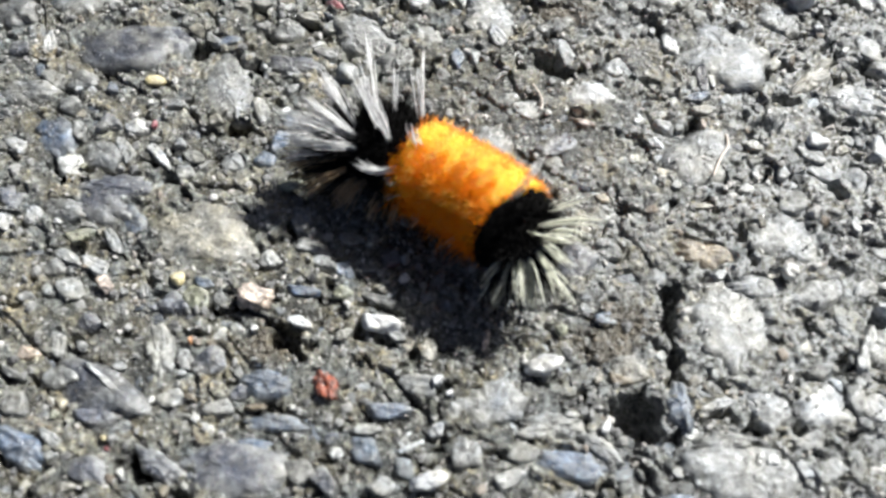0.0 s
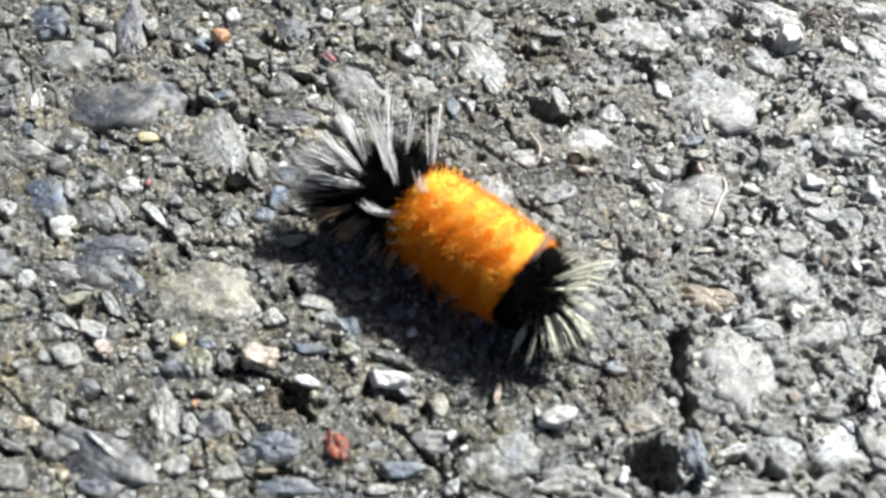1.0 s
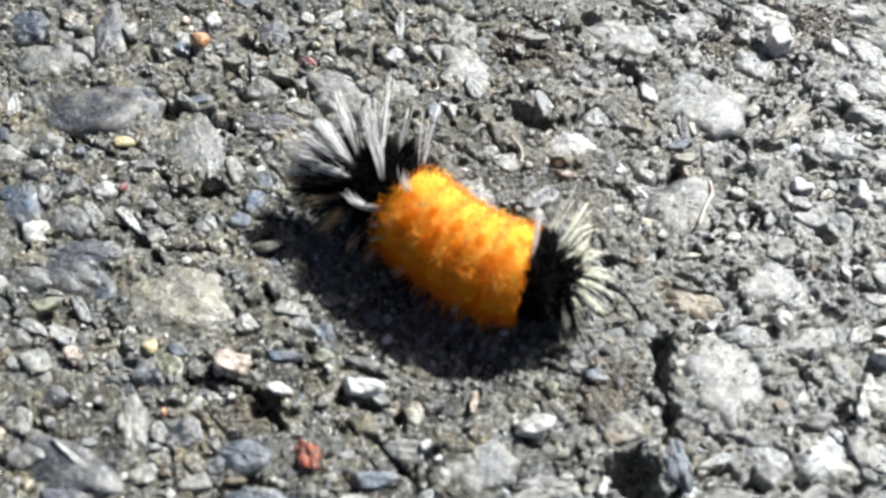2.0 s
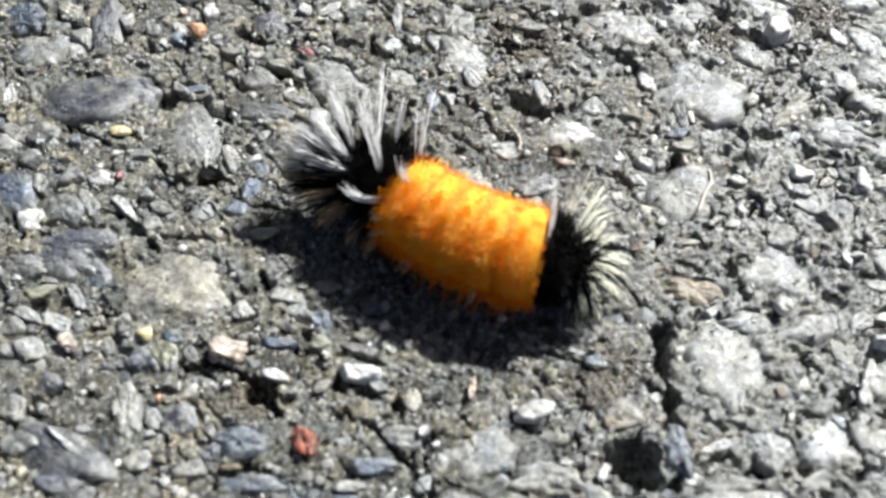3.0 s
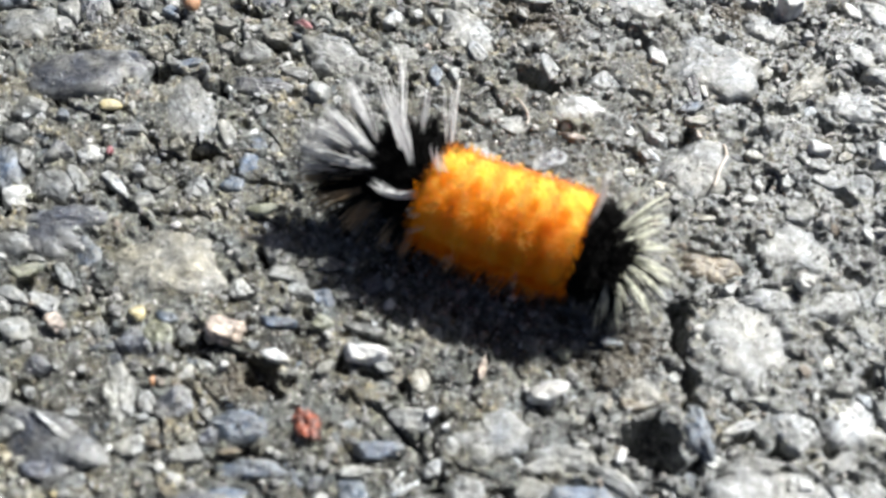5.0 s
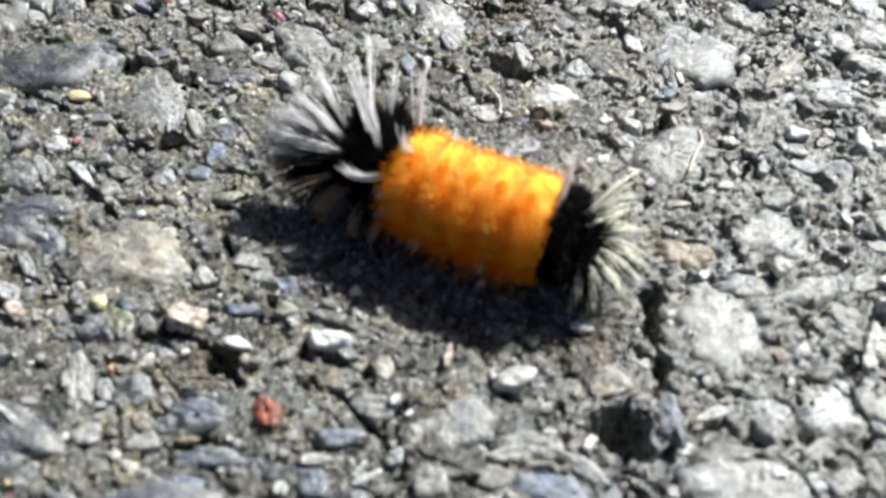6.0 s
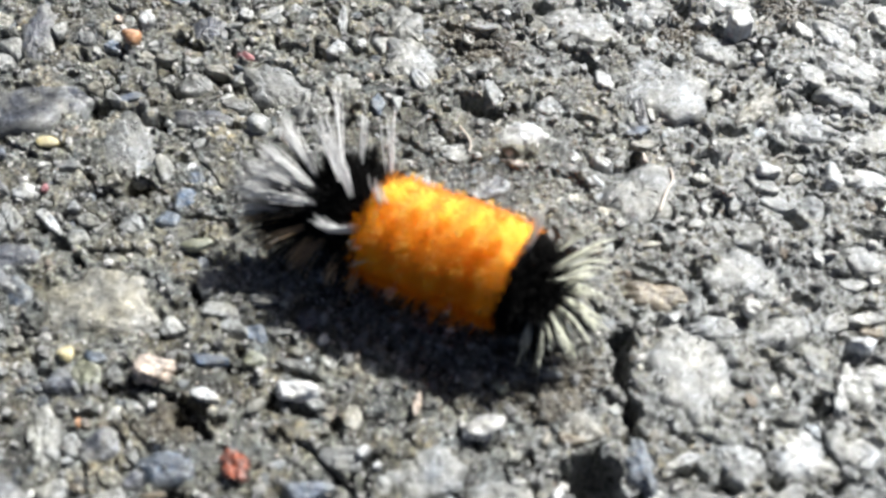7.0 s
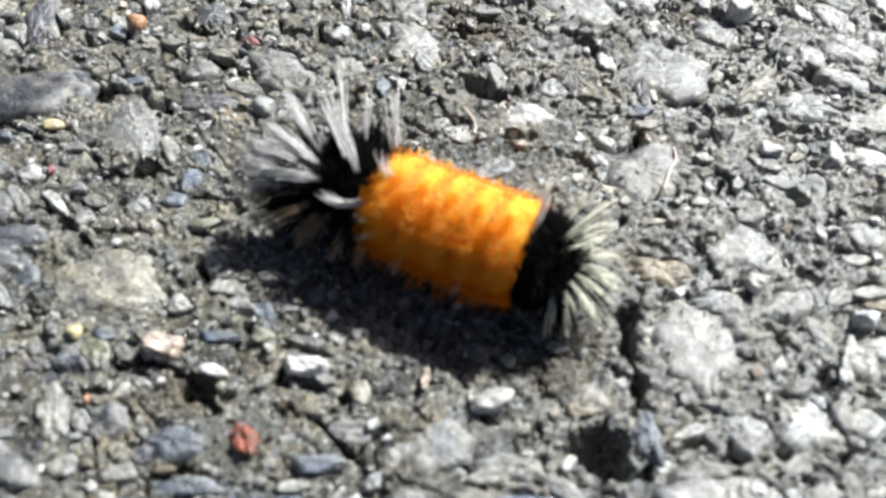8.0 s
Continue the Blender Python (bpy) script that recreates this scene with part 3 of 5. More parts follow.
# ---- stones ----
def ball(level):
    bm = bmesh.new()
    bmesh.ops.create_icosphere(bm, subdivisions=level, radius=1.0)
    bm.verts.ensure_lookup_table()
    v = np.array([p.co[:] for p in bm.verts])
    f = np.array([[p.index for p in q.verts] for q in bm.faces])
    bm.free()
    return v / np.linalg.norm(v, axis=1, keepdims=True), f


def lumpy(v, cuts, low, rough, sharp, seed, flat=None):
    """Radii along the ways v for a stone: a ball cut by planes, with uneven faces."""
    r = np.random.default_rng(seed)
    n = r.normal(size=(cuts, 3))
    n /= np.linalg.norm(n, axis=1, keepdims=True)
    off = r.uniform(low, 0.95, cuts)
    if flat:
        n[:, 2] *= 0.35
        n /= np.linalg.norm(n, axis=1, keepdims=True)
        tip = np.array([r.normal(0, 0.10), r.normal(0, 0.10), 1.0])
        n, off = np.vstack([n, tip / np.linalg.norm(tip)]), np.append(off, flat)
    reach = off / np.maximum(v @ n.T, 0.02)
    rad = np.minimum((reach ** -sharp).sum(1) ** (-1 / sharp), 1.15)
    for cell, gain, s in ((0.55, 1.0, 11), (0.26, 0.55, 12), (0.12, 0.3, 13)):
        w = lattice(v[:, 0] + v[:, 2] * 0.71, v[:, 1] - v[:, 2] * 0.43, cell, seed + s) - 0.5
        rad = rad * (1 + rough * gain * w)
    return rad


def stone_meshes(name, count, cuts, low, rough, sharp, flat=None, level=3):
    v, f = ball(level)
    made = []
    for k in range(count):
        p = v * lumpy(v, cuts, low, rough, sharp, 31 * k + len(name), flat)[:, None]
        p[:, :2] /= np.abs(p[:, :2]).max(0)
        top = p[:, 2].max()
        p[:, 2] /= top
        made.append(mesh_of(name, p, f, True))
    return made


def slab_mesh(seed, around=44):
    """A worn flat piece of crushed rock: broken outline, uneven flat face, rounded and chipped rim."""
    r = np.random.default_rng(seed)
    corners = int(r.integers(6, 9))
    at = np.sort((np.arange(corners) + r.uniform(-0.32, 0.32, corners)) / corners * 2 * math.pi)
    far = r.uniform(0.8, 1.05, corners)
    px, py = far * np.cos(at), far * np.sin(at)
    a = np.arange(around) / around * 2 * math.pi
    out = np.full(around, 9.0)
    for k in range(corners):                     # each side of the outline, met by the rays from the middle
        x0, y0, x1, y1 = px[k], py[k], px[(k + 1) % corners], py[(k + 1) % corners]
        cross = x0 * y1 - x1 * y0
        reach = cross / np.where(np.abs(np.cos(a) * (y1 - y0) - np.sin(a) * (x1 - x0)) < 1e-6, 1e-6, np.cos(a) * (y1 - y0) - np.sin(a) * (x1 - x0))
        out = np.minimum(out, np.where(reach > 0.05, reach, 9.0))
    out = np.minimum(out, 1.05)
    ux, uy = out * np.cos(a), out * np.sin(a)
    out = out * (1 + 0.16 * (lattice(ux, uy, 0.33, seed + 1) - 0.5) + 0.14 * (lattice(ux, uy, 0.13, seed + 2) - 0.5))
    verts, tilt = [], r.normal(0, 0.05, 2)
    for share, level in ((0.12, 1.0), (0.3, 1.0), (0.46, 0.99), (0.6, 0.96), (0.73, 0.91), (0.84, 0.82), (0.93, 0.66), (1.0, 0.4), (1.02, 0.0)):
        x, y = share * out * np.cos(a), share * out * np.sin(a)
        z = level + level * (tilt[0] * x + tilt[1] * y + 0.20 * (lattice(x, y, 0.4, seed + 3) - 0.5) + 0.14 * (lattice(x, y, 0.16, seed + 4) - 0.5)
                             + 0.10 * (lattice(x, y, 0.07, seed + 5) - 0.5))
        chip = np.clip(lattice(np.cos(a), np.sin(a), 0.3, seed + 6) - 0.6, 0, 1) * 1.2 * (share > 0.7)
        verts.append(np.stack([x, y, np.maximum(z - chip * level, 0)], 1))
    verts = np.concatenate(verts)
    rings = len(verts) // around
    k = np.arange(around)
    faces = [np.stack([g * around + k, (g + 1) * around + k, (g + 1) * around + (k + 1) % around, g * around + (k + 1) % around], 1) for g in range(rings - 1)]
    verts = np.vstack([verts, [[0, 0, verts[:around, 2].mean()]]])
    middle = np.stack([k, (k + 1) % around, np.full(around, len(verts) - 1), np.full(around, len(verts) - 1)], 1)
    tri = np.concatenate([np.concatenate([q[:, [0, 1, 2]], q[:, [0, 2, 3]]]) for q in faces] + [middle[:, :3]])
    verts[:, :2] /= np.abs(verts[:, :2]).max(0)
    return mesh_of("slab", verts, tri, True)


SLABS = [slab_mesh(60 + 7 * k) for k in range(18)]
CHIPS = stone_meshes("chip", 14, 9, 0.6, 0.22, 15, 0.6, 4)
ROUND = stone_meshes("round", 6, 7, 0.78, 0.22, 8)
BROKEN = stone_meshes("broken", 5, 11, 0.66, 0.75, 6, None, 4)
for me in SLABS + CHIPS + ROUND + BROKEN:
    me.materials.append(None)


def set_stone(name, material, x, y, long, wide, turn, meshes, top, thick):
    ob = new(name, meshes[int(rng.integers(len(meshes)))])
    ob.material_slots[0].link = "OBJECT"
    ob.material_slots[0].material = material
    ob.rotation_euler = (radians(rng.normal(0, 5)), radians(rng.normal(0, 5)), radians(turn))
    ob.scale = (long / 2000, wide / 2000, thick / 1000)
    ob.location = (x / 1000, y / 1000, (top - thick) / 1000)
    FOOT.append((x / 1000, y / 1000, long / 2000, wide / 2000, radians(turn)))
    return ob


def stone(kind, x, y, long, wide, turn, lift=0.0):
    """A piece of aggregate bound into the asphalt, in millimetres and degrees: its visible face, and its lie."""
    least = min(long, wide)
    big = max(long, wide) > 4.2
    thick = min(1.6, 0.4 * least + 0.3)
    top = 0.08 + 0.015 * least + rng.uniform(-0.1, 0.12) + lift
    if kind == "white" or not big:
        top += 0.12
    if not big:
        top += 0.3 * max(0.0, rng.uniform(-3, 1))
    grow = 1.28 if big else 1.2
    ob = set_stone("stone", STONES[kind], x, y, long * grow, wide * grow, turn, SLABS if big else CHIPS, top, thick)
    ob.parent = ground
    return ob


PEBBLE_LABEL = {
    "white": "small white quartz chip lying on the asphalt", "pink": "pale pink feldspar pebble lying on the asphalt",
    "red": "brick-red angular stone chip lying on the asphalt", "yellow": "small yellowish pebble lying on the asphalt",
    "orange": "smooth orange-brown pebble lying on the asphalt", "olive": "olive-green pebble lying on the asphalt",
    "maroon": "tiny maroon chip lying on the asphalt", "blue_grey": "flat blue-grey stone chip lying on the asphalt",
    "brown": "tiny brown chip lying on the asphalt",
    "pale_grey": "round pale grey pebble lying on the asphalt"}


def pebble(kind, x, y, long, wide, turn):
    """A loose pebble or chip, in millimetres and degrees."""
    least = min(long, wide)
    thick, long, wide = (0.46 if kind in ("white", "orange", "pale_grey") else 0.34) * least + 0.12, long * 1.12, wide * 1.12
    floor = float(surface(x / 1000, y / 1000)[0]) * 1000
    round_one = kind in ("orange", "yellow", "olive", "pale_grey")
    ob = set_stone("pebble", LOOSE[kind], x, y, long, wide, turn, ROUND if round_one else BROKEN if kind in ("pink", "red") else CHIPS, max(floor, -0.4) + (1.6 if kind == "white" else 1.45) * thick, thick)
    return tagged(ob, PEBBLE_LABEL[kind], "pebble", "loose pebbles on the asphalt")


stone("blue_grey", -52.4, 30.3, 5.5, 4.1, -15)
stone("tan", -47.4, 31.2, 3.1, 2.0, -25)
stone("mid_grey", -45.1, 27.3, 3.9, 2.4, -66)
stone("slate", -42.8, 29.2, 7.9, 3.4, -82)
stone("pale_grey", -40.4, 29.8, 2.8, 1.8, 83)
stone("mid_grey", -48.7, 25.5, 6.8, 4.8, 12)
stone("slate", -42.7, 19.0, 11.3, 6.6, -3)
stone("white", -45.2, 24.3, 0.9, 0.5, -2)
stone("white", -51.0, 18.8, 2.7, 1.4, -70)
stone("pale_grey", -40.9, 26.5, 1.2, 0.9, -61)
stone("pale_grey", -39.1, 24.5, 1.3, 0.9, -47)
stone("white", -35.8, 26.9, 1.3, 0.7, -77)
stone("blue_grey", -34.2, 27.3, 2.0, 1.7, -23)
stone("pale_grey", -34.6, 29.2, 2.3, 1.4, -46)
stone("white", -35.2, 26.0, 0.7, 0.6, -33)
stone("pink", -34.4, 31.5, 1.1, 0.9, -66)
stone("white", -31.2, 31.2, 2.4, 1.9, -89)
stone("tan", -30.4, 25.8, 3.1, 1.6, -7)
stone("white", -30.0, 27.5, 1.6, 1.4, -22)
stone("tan", -35.2, 21.8, 2.5, 1.7, -13)
stone("pale_grey", -32.9, 20.5, 2.3, 1.1, -48)
stone("white", -32.1, 23.0, 1.0, 0.8, -68)
stone("tan", -33.8, 22.3, 1.0, 0.9, -36)
stone("blue_grey", -30.9, 20.3, 2.7, 1.4, 23)
stone("mid_grey", -30.3, 14.6, 8.4, 6.2, -70)
stone("tan", -30.8, 10.1, 2.1, 1.8, -30)
stone("white", -28.5, 11.0, 1.5, 0.7, -80)
stone("slate", -24.3, 30.0, 4.5, 3.7, -52)
stone("white", -20.6, 32.4, 1.9, 1.6, -77)
stone("white", -18.1, 32.5, 3.5, 1.9, 41)
stone("pale_grey", -16.9, 31.4, 2.0, 1.5, -1)
stone("white", -15.3, 33.1, 1.6, 1.3, -0)
stone("white", -13.3, 32.0, 1.3, 1.2, -3)
stone("white", -10.1, 31.3, 3.6, 1.1, 90)
stone("pale_grey", -21.9, 30.4, 2.3, 1.0, 2)
stone("white", -10.2, 27.5, 2.6, 1.8, 16)
stone("white", -7.9, 28.2, 1.8, 1.4, 83)
stone("mid_grey", -5.9, 28.0, 3.0, 1.9, -89)
stone("mid_grey", -12.4, 19.6, 4.4, 3.2, 20)
stone("pale_grey", -9.3, 22.9, 3.6, 2.6, -30)
stone("maroon", -19.7, 26.1, 2.7, 1.0, -31)
stone("tan", -18.0, 26.5, 1.6, 0.9, -15)
stone("white", -25.0, 25.5, 1.6, 1.4, -17)
stone("pale_grey", -24.0, 26.4, 1.2, 1.1, -19)
stone("tan", -28.2, 25.6, 2.6, 1.0, -5)
stone("tan", -22.5, 24.2, 2.6, 1.1, -15)
stone("blue_grey", -20.7, 24.7, 2.2, 0.6, -40)
stone("pale_grey", -27.5, 22.6, 1.8, 1.6, -56)
stone("white", -25.6, 23.3, 0.8, 0.6, -6)
stone("mid_grey", -24.6, 22.1, 3.6, 3.1, -11)
stone("white", -20.9, 20.5, 1.7, 0.9, 23)
stone("mid_grey", -20.1, 19.4, 2.5, 1.4, 1)
stone("mid_grey", -16.4, 21.9, 7.5, 4.4, -28)
stone("white", -15.8, 23.9, 1.9, 0.7, -12)
stone("white", -15.7, 18.5, 0.7, 0.6, -78)
stone("slate", -23.6, 17.8, 5.8, 2.6, -6)
stone("pale_grey", -23.7, 16.4, 0.8, 0.7, -56)
stone("pale_grey", -7.0, 17.5, 1.9, 1.8, 7)
stone("blue_grey", -5.7, 19.5, 3.0, 1.5, -88)
stone("pink", -6.7, 23.4, 0.9, 0.8, -90)
stone("pale_grey", -3.5, 31.6, 5.2, 3.6, -83)
stone("pale_grey", -2.6, 25.8, 7.2, 4.6, -44)
stone("white", -3.1, 26.1, 2.6, 0.8, -0)
stone("white", -4.5, 24.5, 2.1, 1.4, -34)
stone("white", -1.5, 22.7, 2.8, 1.7, -51)
stone("pale_grey", 4.7, 30.8, 3.9, 1.5, -11)
stone("pale_grey", 3.4, 28.9, 2.0, 1.3, -74)
stone("white", 7.6, 32.5, 1.2, 1.1, 72)
stone("light_grey", 15.7, 31.1, 8.7, 4.4, -11)
stone("white", 15.2, 33.3, 1.1, 0.9, 62)
stone("pale_grey", 14.2, 28.3, 2.0, 1.5, -10)
stone("pale_grey", 5.2, 25.4, 3.2, 2.1, 5)
stone("tan", 1.2, 24.4, 1.3, 1.1, 8)
stone("pale_grey", 3.4, 24.3, 1.9, 1.3, -4)
stone("light_grey", 6.0, 21.0, 3.4, 2.2, -81)
stone("light_grey", 11.7, 19.6, 3.8, 2.6, -10)
stone("white", 15.5, 24.8, 1.0, 0.8, 77)
stone("white", 17.5, 23.0, 2.8, 1.7, -70)
stone("pale_grey", -3.8, 19.9, 2.4, 1.2, -89)
stone("pale_grey", -2.7, 20.7, 0.9, 0.8, 84)
stone("light_grey", 22.6, 33.4, 4.8, 4.4, -1)
stone("light_grey", 32.2, 34.4, 7.0, 3.4, -27)
stone("white", 29.0, 31.7, 1.7, 1.4, -18)
stone("white", 39.1, 30.4, 2.7, 1.5, -53)
stone("white", 42.4, 35.7, 4.4, 2.4, -18)
stone("light_grey", 29.4, 27.7, 5.1, 3.6, -38)
stone("white", 33.8, 26.6, 1.5, 1.1, 81)
stone("light_grey", 23.0, 22.8, 9.5, 7.2, -39)
stone("slate", 20.8, 19.4, 3.9, 1.7, 89)
stone("white", 21.8, 18.9, 2.2, 0.8, 86)
stone("tan", 32.6, 19.8, 5.8, 2.3, 45)
stone("white", 36.3, 23.5, 0.9, 0.7, 53)
stone("pale_grey", 35.7, 19.9, 1.7, 0.9, 80)
stone("light_grey", 39.0, 24.4, 4.0, 3.1, -66)
stone("blue_grey", 20.2, 16.4, 2.5, 1.4, 7)
stone("tan", 20.6, 14.8, 3.0, 1.3, 11)
stone("pink", 20.5, 12.9, 1.2, 0.6, -84)
stone("mid_grey", 20.0, 9.1, 7.0, 5.9, 31)
stone("light_grey", 28.1, 14.5, 3.0, 2.0, -89)
stone("white", 32.3, 11.7, 2.0, 1.1, -46)
stone("light_grey", 31.2, 10.2, 3.5, 2.1, -39)
stone("light_grey", 37.1, 17.3, 6.3, 3.4, -16)
stone("tan", 34.6, 10.6, 1.4, 1.1, 41)
stone("light_grey", 35.7, 7.0, 3.4, 2.4, 86)
stone("white", 38.3, 11.0, 2.9, 2.2, 52)
stone("white", 39.2, 12.4, 0.6, 0.5, 51)
stone("light_grey", 32.4, 8.1, 3.7, 2.8, -20)
stone("white", 24.8, 5.5, 1.8, 1.1, 9)
stone("white", 17.6, 5.3, 1.3, 1.0, 10)
stone("tan", 20.1, 3.1, 2.2, 0.6, 3)
stone("white", 25.6, 7.3, 2.0, 0.9, -85)
stone("pale_grey", 25.6, 10.7, 2.0, 1.4, -23)
stone("light_grey", 29.0, 4.2, 3.4, 3.3, 25)
stone("brown", 20.2, -2.0, 5.6, 3.0, -7)
stone("light_grey", 28.1, 0.2, 7.6, 4.6, -13)
stone("white", 25.5, -1.2, 1.5, 0.8, -65)
stone("white", 21.4, -4.3, 1.5, 1.0, 9)
stone("light_grey", 31.0, -5.5, 5.7, 2.9, 27)
stone("white", 35.2, -4.7, 2.2, 1.8, 41)
stone("white", 35.2, 1.9, 2.4, 1.1, -79)
stone("pale_grey", 22.6, -9.6, 9.0, 7.4, -87)
stone("blue_grey", 17.3, -17.6, 4.3, 2.4, -77)
stone("white", 20.9, -17.2, 3.6, 1.0, 14)
stone("pale_grey", 24.3, -16.8, 1.0, 0.8, 19)
stone("light_grey", 25.2, -17.3, 4.5, 3.6, -63)
stone("white", 30.1, -16.7, 4.3, 3.7, 21)
stone("white", 34.3, -11.9, 3.4, 1.2, 78)
stone("pale_grey", 33.3, -16.0, 3.2, 1.7, 77)
stone("white", 27.3, -14.3, 0.5, 0.4, 34)
stone("mid_grey", 29.9, -13.5, 3.1, 2.0, 11)
stone("light_grey", 20.9, -20.5, 5.3, 1.9, 3)
stone("pale_grey", 29.0, -19.9, 3.5, 1.8, 7)
stone("tan", 12.5, -14.6, 4.2, 2.8, -11)
stone("brown", 11.6, -15.5, 2.3, 1.1, -30)
stone("light_grey", -0.1, -18.8, 6.2, 4.1, 14)
stone("mid_grey", 6.2, -20.3, 5.2, 2.5, -2)
stone("white", 7.5, -19.2, 1.7, 0.6, 0)
stone("pale_grey", 4.3, -20.9, 3.4, 1.4, 3)
stone("tan", -3.8, -18.1, 0.7, 0.6, 3)
stone("pale_grey", -3.1, -19.6, 2.0, 1.8, 5)
stone("mid_grey", -9.3, -12.8, 2.1, 1.0, -20)
stone("pale_grey", -16.7, -13.6, 1.1, 0.6, -0)
stone("blue_grey", -20.6, -18.3, 5.2, 2.8, -1)
stone("pale_grey", -6.7, -17.3, 3.2, 2.2, 1)
stone("white", -5.1, -17.0, 1.2, 1.0, 2)
stone("tan", -6.0, -13.8, 2.3, 1.7, -79)
stone("brown", -6.6, -13.9, 1.3, 0.6, -50)
stone("blue_grey", -9.4, -20.0, 3.9, 1.7, -9)
stone("blue_grey", -19.6, -21.9, 5.6, 1.5, 1)
stone("pale_grey", -11.2, -21.9, 2.9, 1.0, 1)
stone("white", -4.7, -21.4, 1.7, 1.3, 32)
stone("white", -8.7, -16.4, 0.6, 0.6, -12)
stone("pale_grey", -13.0, -14.6, 0.9, 0.7, -74)
stone("pale_grey", -31.2, -16.1, 5.4, 2.4, -73)
stone("slate", -36.4, -20.1, 9.6, 5.4, -22)
stone("white", -35.3, -19.4, 6.2, 0.6, -36, 0.45)
stone("pale_grey", -34.8, -17.7, 1.5, 1.0, -7)
stone("slate", -38.5, -13.5, 2.8, 1.9, -10)
stone("pale_grey", -36.8, -13.5, 1.1, 0.9, -28)
stone("pale_grey", -41.0, -15.7, 3.0, 1.6, -67)
stone("pale_grey", -38.6, -15.9, 1.1, 0.9, -22)
stone("pale_grey", -28.8, -16.3, 2.2, 1.6, -63)
stone("slate", -26.2, -16.6, 4.0, 3.3, -20)
stone("pale_grey", -28.8, -17.9, 1.0, 0.7, -8)
stone("brown", -27.6, -20.1, 1.4, 0.6, -28)
stone("pale_grey", -29.0, -20.3, 2.8, 1.9, -6)
stone("white", -31.1, -20.6, 0.9, 0.8, -26)
stone("white", -26.7, -22.1, 1.3, 0.9, -74)
stone("pale_grey", -23.5, -17.4, 1.3, 0.9, -74)
stone("slate", -23.0, -19.4, 2.1, 1.8, -17)
stone("mid_grey", -40.0, -18.9, 3.4, 2.4, -12)
stone("mid_grey", -24.5, -20.9, 2.9, 1.9, -3)
stone("slate", -36.1, -22.4, 4.2, 1.6, -0)
stone("tan", -29.9, -3.2, 10.6, 6.3, -9)
stone("olive", -29.0, -9.8, 3.0, 2.6, -36)
stone("blue_grey", -28.5, -8.6, 2.2, 1.1, -12)
stone("slate", -30.8, -11.1, 3.9, 2.3, -32)
stone("pale_grey", -41.5, -10.1, 3.5, 2.4, -33)
stone("olive", -41.9, -4.5, 3.0, 1.4, 9)
stone("pale_grey", -41.1, -3.3, 1.6, 0.7, -7)
stone("pale_grey", -38.2, -4.7, 3.5, 1.2, -53)
stone("slate", -40.1, -1.0, 6.2, 3.9, -24)
stone("blue_grey", -36.9, -2.1, 4.3, 2.4, -35)
stone("mid_grey", -44.0, -1.6, 4.3, 2.5, -5)
stone("white", -44.4, -3.1, 0.8, 0.6, -13)
stone("pale_grey", -42.6, -6.8, 3.6, 1.2, -29)
stone("mid_grey", -43.3, -8.1, 2.8, 2.1, -21)
stone("pale_grey", -34.0, -9.9, 1.6, 1.0, -72)
stone("pale_grey", -36.0, -10.2, 1.0, 0.7, -11)
stone("pale_grey", -26.5, -10.0, 1.8, 1.2, -68)
stone("pale_grey", -19.9, -1.3, 2.6, 2.2, -46)
stone("pale_grey", -18.3, -4.2, 3.3, 1.8, -6)
stone("mid_grey", -17.0, -5.7, 4.0, 1.9, -37)
stone("blue_grey", -14.6, -6.5, 3.4, 1.9, -38)
stone("pale_grey", -22.4, -5.9, 2.5, 2.0, -10)
stone("olive", -14.7, -8.8, 2.1, 1.4, -0)
stone("pale_grey", -11.1, -9.1, 4.2, 1.0, -14)
stone("light_grey", -8.3, -9.0, 2.5, 1.9, -86)
stone("white", -10.2, -8.8, 0.7, 0.6, -7)
stone("light_grey", -5.0, -9.5, 2.3, 1.6, -88)
stone("mid_grey", -14.6, -2.9, 2.7, 1.6, -18)
stone("slate", -10.8, -4.6, 3.2, 3.1, -20)
stone("mid_grey", -12.4, -6.2, 1.9, 0.9, 1)
stone("white", -23.3, 11.7, 1.2, 1.1, -22)
stone("blue_grey", -22.6, 10.3, 2.5, 1.6, -29)
stone("pale_grey", -21.1, 9.5, 1.6, 1.1, -66)
stone("blue_grey", -23.2, 8.1, 2.7, 2.2, 33)
stone("pale_grey", -25.9, 11.1, 3.4, 2.2, -77)
stone("blue_grey", -24.8, 5.7, 3.2, 2.8, -62)
stone("pale_grey", -49.1, 13.9, 2.9, 2.2, -54)
stone("mid_grey", -46.2, 13.9, 3.5, 2.6, -14)
stone("white", -44.7, 12.8, 1.1, 0.9, -28)
stone("white", -46.2, 12.9, 0.8, 0.7, -25)
stone("blue_grey", -42.6, 13.2, 2.1, 1.3, -48)
stone("pale_grey", -46.9, 11.0, 3.3, 2.4, -15)
stone("blue_grey", -47.2, 7.1, 5.7, 3.9, -38)
stone("mid_grey", -44.9, 7.9, 2.8, 1.5, -71)
stone("mid_grey", -41.7, 5.1, 4.3, 3.3, -16)
stone("mid_grey", -39.3, 5.4, 3.4, 1.9, -67)
stone("slate", -41.8, 8.7, 3.0, 2.4, -18)
stone("white", -38.7, 8.5, 3.1, 1.9, -23)
stone("pale_grey", -36.5, 7.3, 1.4, 0.8, 12)
stone("white", -35.7, 5.1, 3.6, 1.2, -42)
stone("white", -44.9, 3.7, 3.4, 2.7, -42)
stone("slate", -39.3, 1.3, 7.9, 3.3, 6)
stone("white", -30.7, 4.5, 2.0, 0.9, 27)
stone("pale_grey", -32.7, 3.4, 2.3, 1.9, -15)
